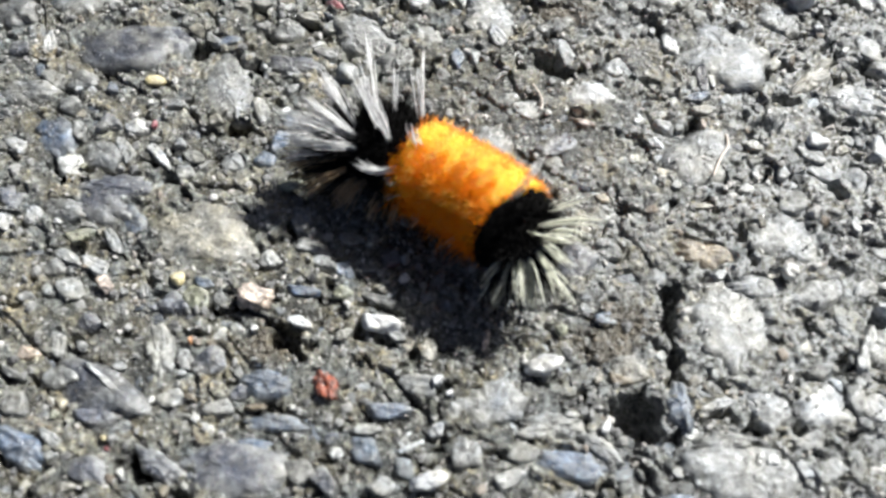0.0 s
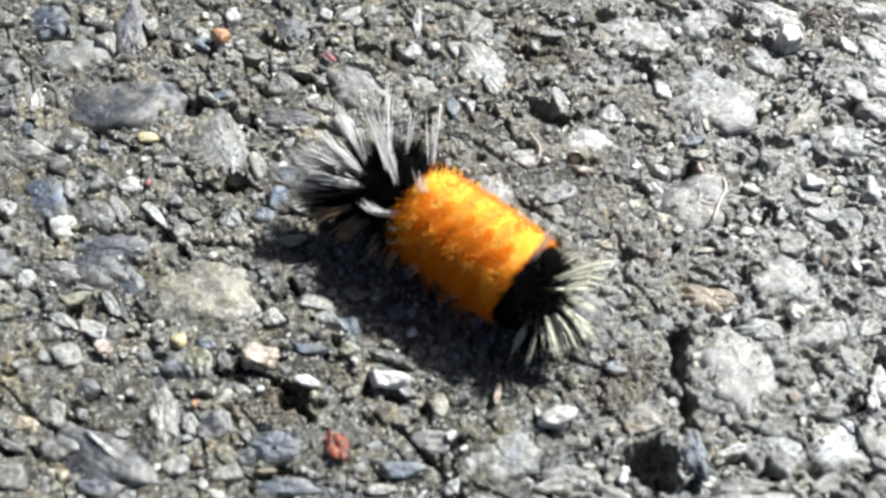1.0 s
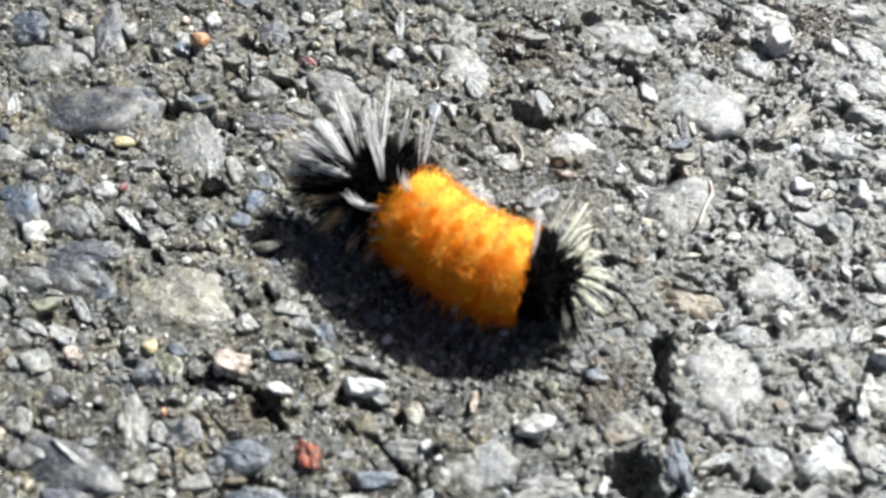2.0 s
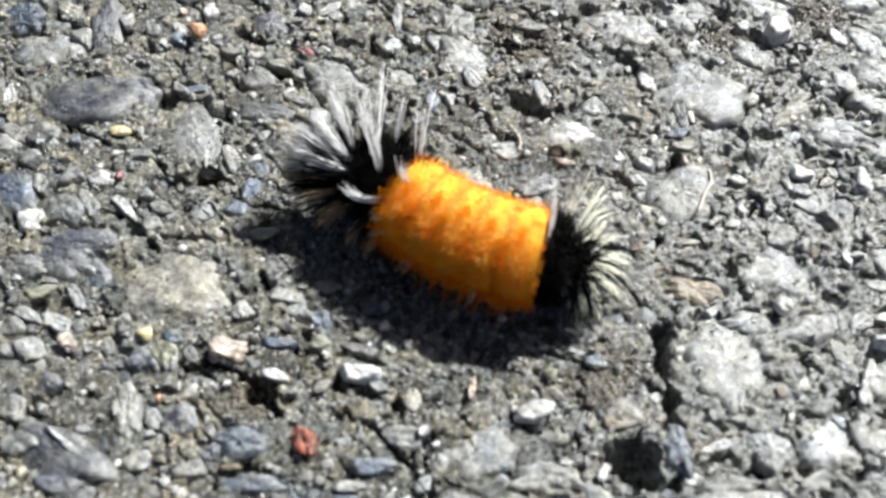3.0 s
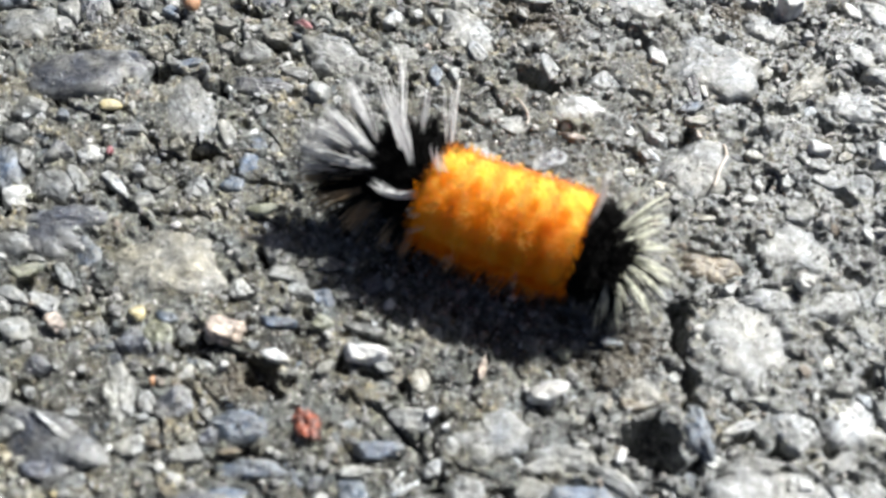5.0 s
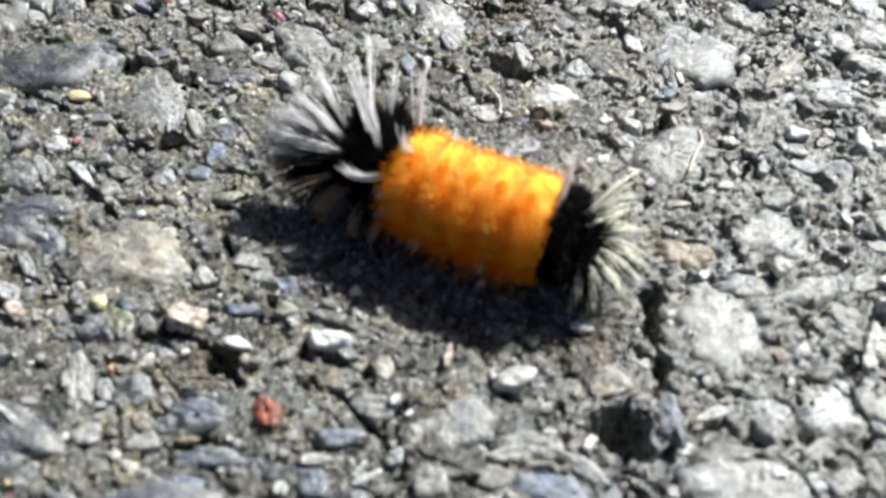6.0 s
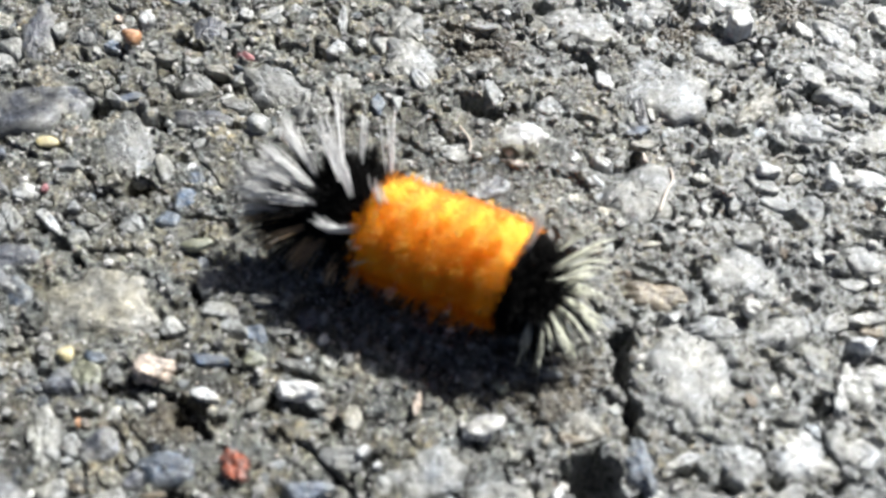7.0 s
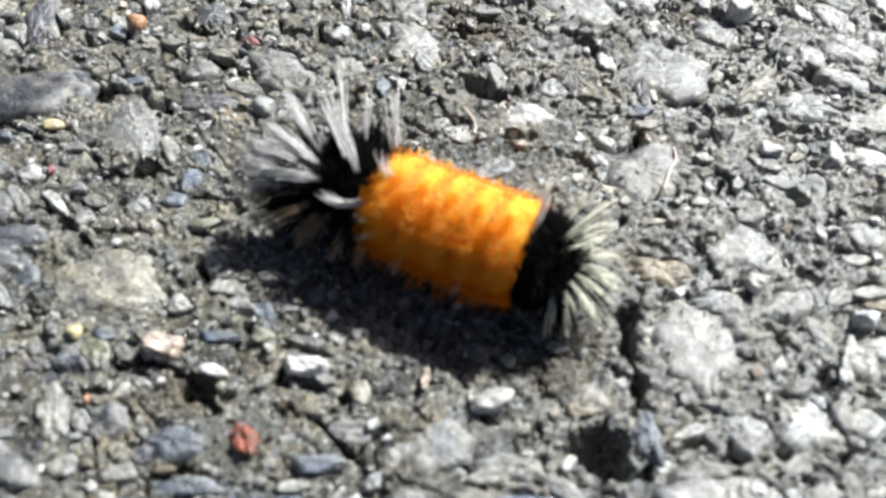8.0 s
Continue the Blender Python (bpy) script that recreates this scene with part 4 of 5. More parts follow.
stone("mid_grey", -28.0, 5.1, 2.8, 2.5, -29)
stone("white", -37.8, 11.7, 1.5, 0.8, -2)
stone("slate", -37.5, 20.0, 4.5, 4.6, 2)
stone("mid_grey", -23.1, 14.3, 1.7, 1.3, 2)
stone("mid_grey", -35.2, 11.5, 2.3, 1.4, 2)
stone("pink", -35.7, 16.1, 0.8, 1.5, 2)
stone("olive", -43.3, 3.4, 0.8, 0.7, 2)
stone("white", -33.7, 6.8, 1.0, 1.2, 2)
stone("mid_grey", -32.2, 5.5, 3.1, 1.6, -30)
stone("white", -39.4, -7.6, 2.9, 1.6, -18)
stone("brown", -21.4, -20.6, 2.0, 0.6, 2)
stone("olive", -39.6, -22.7, 0.9, 0.9, 2)
stone("white", -18.1, -20.3, 0.9, 0.7, 2)
stone("pale_grey", -0.0, 14.6, 2.4, 2.2, 2)
stone("pale_grey", 2.1, 13.6, 3.8, 2.4, 2)
stone("white", 8.7, 16.0, 4.9, 3.7, 2)
stone("pink", 8.0, 12.3, 3.0, 1.1, -29)
stone("white", 13.9, 13.2, 1.4, 1.4, 2)
stone("white", 16.6, 12.4, 2.2, 1.3, -35)
stone("white", 15.7, 10.3, 2.4, 1.0, -35)
stone("white", 15.4, 5.7, 1.1, 1.3, 2)
stone("light_grey", 24.8, -5.2, 4.8, 2.3, 2)
stone("mid_grey", 3.0, -23.0, 3.1, 2.0, 4)
stone("white", 28.0, -22.8, 1.0, 2.2, 23)
stone("mid_grey", -20.2, -28.0, 3.0, 1.5, 4)
stone("white", 25.1, -22.1, 1.1, 1.5, 4)
stone("mid_grey", 32.9, -22.0, 2.5, 3.0, 4)
stone("blue_grey", 16.6, -26.4, 3.9, 1.9, 4)
stone("white", 37.9, -9.7, 4.7, 2.2, -5)
stone("white", 46.5, 26.2, 4.1, 2.0, -74)
stone("pale_grey", 41.4, 15.1, 4.9, 3.0, -13)
stone("pale_grey", 42.1, 5.1, 2.7, 2.6, 1)
stone("white", 48.3, 32.5, 3.1, 3.6, 1)
stone("white", -45.6, -11.4, 2.3, 1.3, -1)
stone("pink", -43.7, -17.0, 2.0, 1.6, -36)
stone("pale_grey", -44.5, -19.0, 2.7, 0.8, -29)
stone("pale_grey", -43.5, -21.9, 3.5, 2.4, -45)
stone("white", -50.8, 5.3, 2.5, 2.0, -50)
stone("white", -46.9, -2.2, 2.4, 2.2, 48)
stone("white", -49.7, -3.4, 2.4, 1.4, -67)
stone("pale_grey", -51.9, 12.4, 6.0, 3.6, -3)
stone("mid_grey", -56.0, 22.8, 4.8, 3.8, -24)
stone("slate", -54.4, 18.1, 3.5, 2.8, -36)
stone("slate", -49.7, -0.5, 4.0, 2.9, -36)
stone("blue_grey", -41.6, -25.9, 6.2, 2.9, -21)
stone("pale_grey", -39.4, -24.8, 2.5, 1.1, -29)
stone("pale_grey", -39.1, -26.3, 2.2, 1.1, -4)
stone("slate", -35.5, -27.4, 4.1, 2.6, -30)
stone("tan", -37.2, -29.0, 2.3, 0.9, 2)
stone("slate", -29.2, -26.5, 4.9, 1.9, -29)
stone("white", -32.3, -27.5, 1.3, 0.7, -65)
stone("slate", -22.8, -26.4, 9.1, 5.1, -3)
stone("blue_grey", -21.7, -24.1, 4.6, 1.5, 9)
stone("white", -26.5, -28.1, 0.8, 0.6, -70)
stone("white", -13.6, -24.1, 1.3, 1.2, -12)
stone("mid_grey", -16.8, -25.9, 3.0, 2.4, -3)
stone("blue_grey", -10.7, -23.9, 3.7, 2.4, -44)
stone("slate", -14.2, -26.8, 2.6, 1.9, -34)
stone("pale_grey", -8.9, -26.9, 3.0, 1.9, 3)
stone("blue_grey", 7.3, -23.7, 6.4, 2.9, -10)
stone("pale_grey", 1.9, -25.4, 3.1, 1.8, 5)
stone("pale_grey", -1.9, -23.3, 3.5, 3.0, -36)
stone("light_grey", 9.9, -21.8, 4.4, 1.6, -32)
stone("light_grey", 22.7, -23.4, 10.2, 4.8, -4)
stone("light_grey", 30.6, -22.4, 3.1, 2.4, 20)
stone("white", 24.2, -22.0, 1.6, 1.0, 9)
stone("light_grey", 42.6, 29.6, 5.6, 3.0, -51)
stone("light_grey", 42.7, 25.2, 6.7, 3.9, -32)
stone("light_grey", 42.2, 20.6, 5.9, 2.9, -21)
stone("light_grey", 43.6, 15.4, 3.8, 3.0, 39)
stone("white", 41.5, 10.8, 4.3, 2.2, -3)
stone("light_grey", 38.9, 1.9, 3.9, 3.2, -21)
stone("white", 37.9, -4.3, 3.4, 1.3, 3)
stone("brown", 38.6, -5.8, 2.2, 1.2, -23)
stone("white", 37.0, -6.9, 2.1, 1.4, -65)
stone("white", 34.9, -10.3, 3.3, 1.0, 78)
stone("pale_grey", 36.4, -11.3, 4.0, 3.2, 41)
stone("white", 35.3, -16.5, 3.9, 2.8, 2)
stone("pale_grey", 37.7, -0.9, 2.5, 1.5, -8)
pebble("orange", -32.1, 28.0, 2.0, 1.8, 2)
pebble("brown", -48.3, 22.2, 0.8, 1.0, 2)
pebble("yellow", -37.9, 14.2, 2.2, 1.3, 2)
pebble("maroon", -36.9, 8.7, 0.6, 1.0, 2)
pebble("olive", -21.3, 2.4, 2.8, 1.3, -4)
pebble("yellow", -31.0, -8.5, 1.6, 1.4, 2)
pebble("pink", -38.0, -9.4, 2.4, 1.7, -27)
pebble("pink", -23.4, -9.8, 4.2, 3.1, 13)
pebble("blue_grey", -18.7, -8.9, 3.2, 1.2, -14)
pebble("white", -18.6, -12.2, 2.7, 1.1, -19)
pebble("white", -22.7, -13.1, 0.8, 0.8, 2)
pebble("orange", -28.5, -14.7, 0.5, 0.8, 2)
pebble("pale_grey", -17.3, 16.8, 2.3, 2.5, 2)
pebble("white", -10.9, -11.9, 3.7, 1.8, -19)
pebble("pink", -0.7, -12.7, 0.8, 2.2, -3)
pebble("olive", 6.2, -11.1, 1.2, 1.3, 2)
pebble("white", 4.6, -14.8, 3.7, 2.0, 14)
pebble("red", -15.0, -18.5, 3.9, 2.4, -52)
pebble("white", -5.0, -17.0, 1.0, 1.0, 2)
pebble("white", -3.7, -18.1, 0.7, 0.7, 2)
pebble("white", 32.2, 30.5, 2.8, 3.1, -26)
pebble("white", 27.8, -3.9, 1.5, 1.8, 22)
pebble("white", 32.0, 11.2, 2.1, 1.4, -37)
pebble("white", 27.1, -14.6, 0.6, 0.8, 2)
pebble("white", 10.4, -20.3, 0.9, 1.2, 2)
pebble("maroon", -34.2, -25.3, 0.5, 0.5, 4)
pebble("yellow", -34.7, -24.4, 0.6, 0.6, 4)
pebble("white", -5.1, -26.1, 3.6, 1.8, 19)
pebble("white", 10.4, -20.2, 0.8, 1.3, 4)
pebble("white", 37.1, -7.1, 1.9, 1.7, -11)
pebble("white", 39.6, -0.8, 0.7, 0.8, 1)

# more aggregate wherever the asphalt still lies bare
tries = 0
while len(FOOT) < 370 and tries < 9000:
    tries += 1
    sx, sy, s = rng.uniform(-58, 50), rng.uniform(-32, 39), rng.uniform(1.6, 5.0)
    if any(math.hypot(sx / 1000 - p[0], sy / 1000 - p[1]) < s / 2000 + 0.9 * max(p[2], p[3]) for p in PITS):
        continue
    if all(math.hypot(sx / 1000 - f[0], sy / 1000 - f[1]) > s / 2000 + 0.45 * (f[2] + f[3]) + 0.0003 for f in FOOT):
        mix = [0.46, 0.06, 0.05, 0.05, 0.06, 0.32] if sx > 12 else [0.12, 0.34, 0.24, 0.22, 0.06, 0.02]
        stone(str(rng.choice(["pale_grey", "mid_grey", "slate", "blue_grey", "tan", "light_grey"], p=mix)),
              sx, sy, s, s * rng.uniform(0.5, 0.95), rng.uniform(0, 180))


for mesh in SLABS + CHIPS + ROUND + BROKEN:      # a mesh that no stone took
    if not mesh.users:
        bpy.data.meshes.remove(mesh)


def build_aggregate(seed):
    """Smaller crushed rock, packed between the larger stones and bound in flush, as one mesh."""
    r = np.random.default_rng(seed)
    v, f = ball(3)
    shapes = []
    for k in range(30):
        p = v * lumpy(v, 8, 0.55, 0.22, 20, 900 + k, 0.45)[:, None]
        shapes.append(p / np.abs(p).max(0))
    took = np.array([(fx, fy, 0.46 * (a + b2)) for fx, fy, a, b2, _ in FOOT] + 
                    [(p[0] + k * math.cos(p[5]) * (p[2] - p[3]), p[1] + k * math.sin(p[5]) * (p[2] - p[3]), 1.1 * p[3]) for p in PITS for k in (-1, 0, 1)])
    heaps = {"dark": ([], []), "pale": ([], [])}
    for low, high, tries in ((2.6, 6.0, 7000), (1.2, 2.6, 12000)):
        for _ in range(tries):
            x, y, s = r.uniform(-0.064, 0.056), r.uniform(-0.037, 0.045), r.uniform(low, high) / 2000
            if (np.hypot(took[:, 0] - x, took[:, 1] - y) < 0.76 * (took[:, 2] + s)).any():
                continue
            took = np.vstack([took, (x, y, s)])
            turn = np.array(Euler((r.normal(0, 0.10), r.normal(0, 0.10), r.uniform(0, 6.283))).to_matrix())
            thick = 0.5 * s + 0.0003
            p = (shapes[int(r.integers(30))] * (s * 1.15, s * r.uniform(0.7, 1.05), thick)) @ turn.T
            verts, faces = heaps["pale" if r.uniform() < min(0.85, max(0.12, (x + 0.004) / 0.024)) else "dark"]
            faces.append(f + len(verts) * len(v))
            verts.append(p + (x, y, r.uniform(-0.0003, 0.00025) + 0.05 * s - thick))
    for tone, (verts, faces) in heaps.items():
        ob = new("aggregate", mesh_of("aggregate", np.concatenate(verts), np.concatenate(faces), True))
        ob.data.materials.append(DARK_ROCK if tone == "dark" else PALE_ROCK)
        tagged(ob, "%s grey crushed rock bound flush into the worn asphalt" % tone, "aggregate", kind="stuff")


build_ground()
build_aggregate(5)


def build_grit(name, count, low, high, seed, spare, fine, spots=(), material=GRIT):
    """Grains strewn over the worn asphalt between the stones, as one mesh."""
    r = np.random.default_rng(seed)
    v, f = ball(fine)
    shapes = [v * lumpy(v, 8, 0.55, 0.25, 14, 500 + k)[:, None] for k in range(24)]
    x, y = r.uniform(-0.064, 0.056, count), r.uniform(-0.037, 0.045, count)
    if spots:                # heaped in a few spots only
        which = np.array(spots)[r.integers(len(spots), size=count)] / 1000
        x, y = which[:, 0] + r.normal(0, 0.5, count) * which[:, 2], which[:, 1] + r.normal(0, 0.5, count) * which[:, 3]
    keep = np.ones(count, bool)
    for sx, sy, a, b, turn in FOOT:
        dx, dy = x - sx, y - sy
        u, w = dx * math.cos(turn) + dy * math.sin(turn), dy * math.cos(turn) - dx * math.sin(turn)
        keep &= ((u / a) ** 2 + (w / b) ** 2 > 0.85) | (r.uniform(size=count) < spare)
    x, y = x[keep], y[keep]
    n = len(x)
    size = low * (high / low) ** (r.uniform(size=n) ** 1.6) / 2
    z = surface(x, y)
    for sx, sy, a, b, turn in FOOT:
        dx, dy = x - sx, y - sy
        u, w = dx * math.cos(turn) + dy * math.sin(turn), dy * math.cos(turn) - dx * math.sin(turn)
        over = (u / a) ** 2 + (w / b) ** 2 < 0.7
        z[over], size[over] = 0.0002, size[over] * 0.6
    verts, faces = [], []
    for k in range(n):
        turn = Euler(r.uniform(0, 6.283, 3)).to_matrix()
        p = shapes[k % 24] * (size[k] * r.uniform(0.7, 1.25, 3))
        p = p @ np.array(turn)
        verts.append(p + (x[k], y[k], z[k] + size[k] * r.uniform(-0.8, 0.2)))
        faces.append(f + k * len(v))
    ob = new(name, mesh_of(name, np.concatenate(verts), np.concatenate(faces), False))
    ob.data.materials.append(material)
    return tagged(ob, "%s lying over the worn asphalt" % (("dark brown" if spots else "grey") + " " + name.replace("_", " ")), name.split("_")[-1], kind="stuff")


build_grit("grit", 5000, 0.0005, 0.0012, 3, 0.05, 2)
build_grit("sand", 46000, 0.00022, 0.00055, 4, 0.30, 1)


SPOTS = ((3.1, 29.3, 4.2, 3.2), (5.8, 27.0, 3.0, 2.2), (37.6, 34.2, 3.4, 2.2), (12.1, -10.2, 2.6, 2.4), (10.2, -12.7, 2.6, 1.8), (26.3, 30.2, 2.6, 1.6), (-21.1, -14.3, 2.2, 1.6))      # x, y and spread in millimetres
BROWN_GRIT = stone_material("brown grit", (0.085, 0.072, 0.052), 0.3, 0.5, bound=False)
build_grit("loose_sand", 7000, 0.00022, 0.0006, 9, 0.3, 1, SPOTS, BROWN_GRIT)


# ---- caterpillar ----
def strands(roots, tips, bend, width, sides=3, parts=3):
    """Tapered bristles from roots to tips, bowed by bend, as one mesh's vertices and faces."""
    roots, tips, bend = (np.asarray(a, float) for a in (roots, tips, bend))
    n = len(roots)
    width = np.broadcast_to(width, n)
    way = tips - roots
    side = np.cross(way, np.array([0.31, 0.52, 0.79]))
    side /= np.linalg.norm(side, axis=1, keepdims=True) + 1e-12
    other = np.cross(way, side)
    other /= np.linalg.norm(other, axis=1, keepdims=True) + 1e-12
    rings = []
    for k in range(parts):
        t = k / parts
        mid = roots + way * t + bend * (4 * t * (1 - t))
        w = (width * (1 - 0.75 * t ** 2))[:, None]
        for s in range(sides):
            a = 2 * math.pi * s / sides
            rings.append(mid + (side * math.cos(a) + other * math.sin(a)) * w)
    rings.append(tips)
    per = parts * sides + 1
    verts = np.stack(rings, 1).reshape(-1, 3)
    face = []
    for k in range(parts - 1):
        for s in range(sides):
            a, b = k * sides + s, k * sides + (s + 1) % sides
            face += [[a, b, b + sides], [a, b + sides, a + sides]]
    for s in range(sides):
        face.append([(parts - 1) * sides + s, (parts - 1) * sides + (s + 1) % sides, per - 1])
    faces = (np.arange(n)[:, None, None] * per + np.array(face)).reshape(-1, 3)
    return verts, faces


def part(name, data, material, parent, label=""):
    ob = new(name, data)
    ob.data.materials.append(material)
    ob.parent = parent
    return tagged(ob, label)


def unit(a):
    return a / (np.linalg.norm(a, axis=-1, keepdims=True) + 1e-12)


def segment_skin(name, half, radius, material, parent, label, full=1.0):
    """One ring of the body: a barrel along x with a soft waist at each end."""
    v, f = ball(3)
    p = v.copy()
    p[:, 0] = np.sign(v[:, 0]) * np.abs(v[:, 0]) ** 0.8 * half
    around = np.linalg.norm(v[:, 1:], axis=1, keepdims=True)
    p[:, 1:] *= radius / full * (1 - (1 - full) * np.abs(v[:, :1]) ** 2.5) * np.where(around > 0, (1 - np.abs(v[:, :1]) ** 20) / np.maximum(around, 1e-6), 0) if full < 1 else radius
    p[:, 2] = np.where(p[:, 2] < 0, p[:, 2] * 0.9, p[:, 2])
    return part(name, mesh_of(name, p, f, True), material, parent, label)


def coat(count, half, radius, low, high, seed, lean=0.0, arc=(0, 360), spread=0.35, ends=0.0, crest=0.0):
    """Roots and tips of bristles round a segment: arc in degrees, 0 to the left flank, 90 on the back."""
    r = np.random.default_rng(seed)
    a = np.radians(r.uniform(arc[0], arc[1], count))
    x = r.uniform(-half, half, count)
    out = np.stack([np.zeros(count), np.cos(a), np.sin(a)], 1)
    roots = out * radius * 0.9
    roots[:, 0] = x
    way = unit(out + r.normal(0, spread, (count, 3)) * (1.0, 0.6, 0.6) + np.array([lean, 0, 0]) + np.stack([ends * x / half, 0 * x, 0 * x], 1))
    tips = roots + way * (r.uniform(low, high, count) * (1 - crest * (x / half) ** 2))[:, None]
    bend = r.normal(0, 0.06, (count, 3)) * (high, high, high) + np.array([0, 0, 0.03 * high])
    return roots, tips, bend


def bristles(name, sets, width, material, parent, label=""):
    roots, tips, bend = (np.concatenate(c) for c in zip(*sets))
    tips[:, 2] = np.maximum(tips[:, 2], FLOOR)
    v, f = strands(roots, tips, bend, width)
    return part(name, mesh_of(name, v, f, True), material, parent, label)


def pencil(root, way, length, bow, material, parent, label, count=16, seed=0, fan=0.045, width=0.000075):
    """A long pencil of hairs that leaves one wart and fans a little towards the tip."""
    r = np.random.default_rng(seed)
    root, way, bow = np.array(root) / 1000, unit(np.array(way, float)), np.array(bow, float)
    roots = root + r.normal(0, 0.00016, (count, 3))
    size = length / 1000 * r.uniform(0.7, 1.0, count)[:, None]
    tips = roots + unit(way + r.normal(0, fan, (count, 3))) * size
    tips[:, 2] = np.maximum(tips[:, 2], FLOOR)
    bend = bow * size + r.normal(0, 0.02, (count, 3)) * size
    v, f = strands(roots, tips, bend, width * r.uniform(0.7, 1.2, count), parts=5)
    return part("hair_pencil", mesh_of("hair_pencil", v, f, True), material, parent, label)


AXIS = 0.0052            # height of the body's axis over the asphalt
FLOOR = -AXIS + 0.0003
caterpillar = tagged(new("caterpillar"), "fuzzy orange caterpillar with black ends and white hair tufts", "caterpillar")


def orange_segment(k):
    seg = new("orange_segment")
    seg.parent = caterpillar
    half, rad = 0.00155, 0.0043
    segment_skin("skin", half * 1.3, rad, SKIN_ORANGE, seg, "orange felted skin", 0.985)
    lean = (-0.10, -0.04, 0.0, 0.04, 0.10)[k]
    dense = [coat(1200, half * 1.3, rad, 0.0006, 0.0010, 100 + k, lean, (-50, 112), 0.30),
             coat(100, half * 1.2, rad, 0.0009, 0.0014, 340 + k, lean, (-40, 112), 0.35)]
    side = [coat(1000, half * 1.3, rad, 0.0007, 0.0013, 600 + k, lean, (106, 205), 0.30),
            coat(70, half * 1.2, rad, 0.0009, 0.0015, 640 + k, lean, (110, 200), 0.35)]
    low = [coat(800, half * 1.2, rad, 0.0008, 0.0018, 130 + k, lean, (185, 310), 0.35), coat(36, half * 0.8, rad, 0.0016, 0.0034, 430 + k, lean - 0.3, (185, 235), 0.28)]
    bristles("orange_bristles", dense, 0.000028, ORANGE, seg, "dense bright orange bristles")
    bristles("flank_bristles", side, 0.000028, FLANK, seg, "dense orange bristles down the flank")
    bristles("belly_fringe", low, 0.000032, RUST, seg, "longer deep orange fringe along the flanks")
    rust = [coat(85, half * 0.42, rad, 0.0008, 0.0011, 160 + k, lean - 0.1, (91, 103), 0.16, crest=0.3),
            coat(90, half * 0.24, rad, 0.0008, 0.0011, 190 + k, lean - 0.1, (85, 111), 0.16, crest=0.3)]
    bristles("rust_tuft", rust, 0.000034, TUFT, seg, "deeper orange tuft along the back")
    gold = [coat(34, half * 0.35, rad, 0.0011, 0.0015, 250 + k, lean, (126, 146), 0.2),
            coat(12, half * 0.35, rad, 0.0011, 0.0016, 280 + k, lean, (160, 182), 0.25),
            coat(16, half * 0.35, rad, 0.0011, 0.0015, 310 + k, lean, (30, 48), 0.2)]
    bristles("golden_tuft", gold, 0.00005, GOLD, seg, "pale golden bristle tips")
    return seg


def black_segment(name, half, rad, lean, seed, count=1500, long=0.0026):
    seg = new(name)
    seg.parent = caterpillar
    segment_skin("skin", half, rad, SKIN_BLACK, seg, "black skin")
    fur = [coat(count, half, rad, 0.0008, long, seed, lean, (0, 360), 0.45)]
    bristles("black_bristles", fur, 0.00006, BLACK, seg, "dense black bristles")
    return seg


tail = black_segment("tail_segment", 0.0022, 0.0027, -0.8, 11, 3000, 0.0030)
rear = black_segment("rear_segment", 0.0019, 0.0036, -0.35, 12, 2800, 0.0023)
orange = [orange_segment(k) for k in range(5)]
front = black_segment("front_segment", 0.0016, 0.0037, 0.15, 13, 2600, 0.0015)
head = black_segment("head_segment", 0.0020, 0.0024, 0.55, 14, 1500, 0.0024)

# long hair pencils: root, way, length, bow, number of hairs
pencil_seed = itertools.count(40)


def white_pencil(seg, root, way, length, bow, count):
    pencil(root, way, length * 1.1, bow, WHITE, seg, "long white hair pencil", max(5, int(count * 0.92)), next(pencil_seed), 0.06, 0.000082)


def tawny_pencil(seg, root, way, length, bow, count):
    pencil(root, way, length, bow, TAWNY, seg, "tawny hair pencil", int(count * 1.5), next(pencil_seed), 0.10, 0.00008)


def black_pencil(seg, root, way, length, bow, count):
    pencil(root, way, length * 1.12, bow, BLACK, seg, "long black hair pencil", int(count * 1.2), next(pencil_seed), 0.16, 0.00008)


def cream_pencil(seg, root, way, length, bow, count):
    k = next(pencil_seed)
    r = np.random.default_rng(k)
    pencil(root, np.array(way) + r.normal(0, 0.12, 3), length * r.uniform(0.85, 1.25), np.array(bow) + r.normal(0, 0.07, 3), CREAM, seg,
           "curved cream-white hair pencil", max(3, int(count * r.uniform(0.35, 0.75))), k, 0.06, 0.00009)


white_pencil(tail, (-1.3, -2.6, 2.2), (-0.87, -0.47, 0.13), 6.4, (0, 0, 0.06), 46)
white_pencil(tail, (-2.3, -2.1, 2.6), (-0.86, -0.30, 0.42), 5.8, (0, 0, 0.05), 26)
white_pencil(tail, (-2.3, -0.9, 3.0), (-0.77, 0.26, 0.58), 6.0, (0, 0, 0.05), 34)
white_pencil(tail, (-3.7, -1.4, 2.2), (-0.91, 0.02, 0.41), 4.4, (0, 0, 0.05), 22)
white_pencil(rear, (-0.8, -1.2, 3.5), (-0.59, 0.24, 0.77), 6.6, (0.1, 0, 0), 14)
white_pencil(rear, (-3.6, 1.0, 3.0), (-0.56, 0.66, 0.51), 7.4, (0, 0, 0.04), 10)
white_pencil(rear, (-2.4, 2.3, 3.0), (-0.32, 0.57, 0.75), 4.7, (0, 0, 0.05), 7)
white_pencil(rear, (0.5, 2.6, 3.5), (-0.43, 0.71, 0.56), 6.3, (0, 0, 0.05), 7)
white_pencil(rear, (1.1, -2.9, 2.9), (-0.91, -0.40, 0.03), 4.0, (0, -0.1, -0.1), 24)
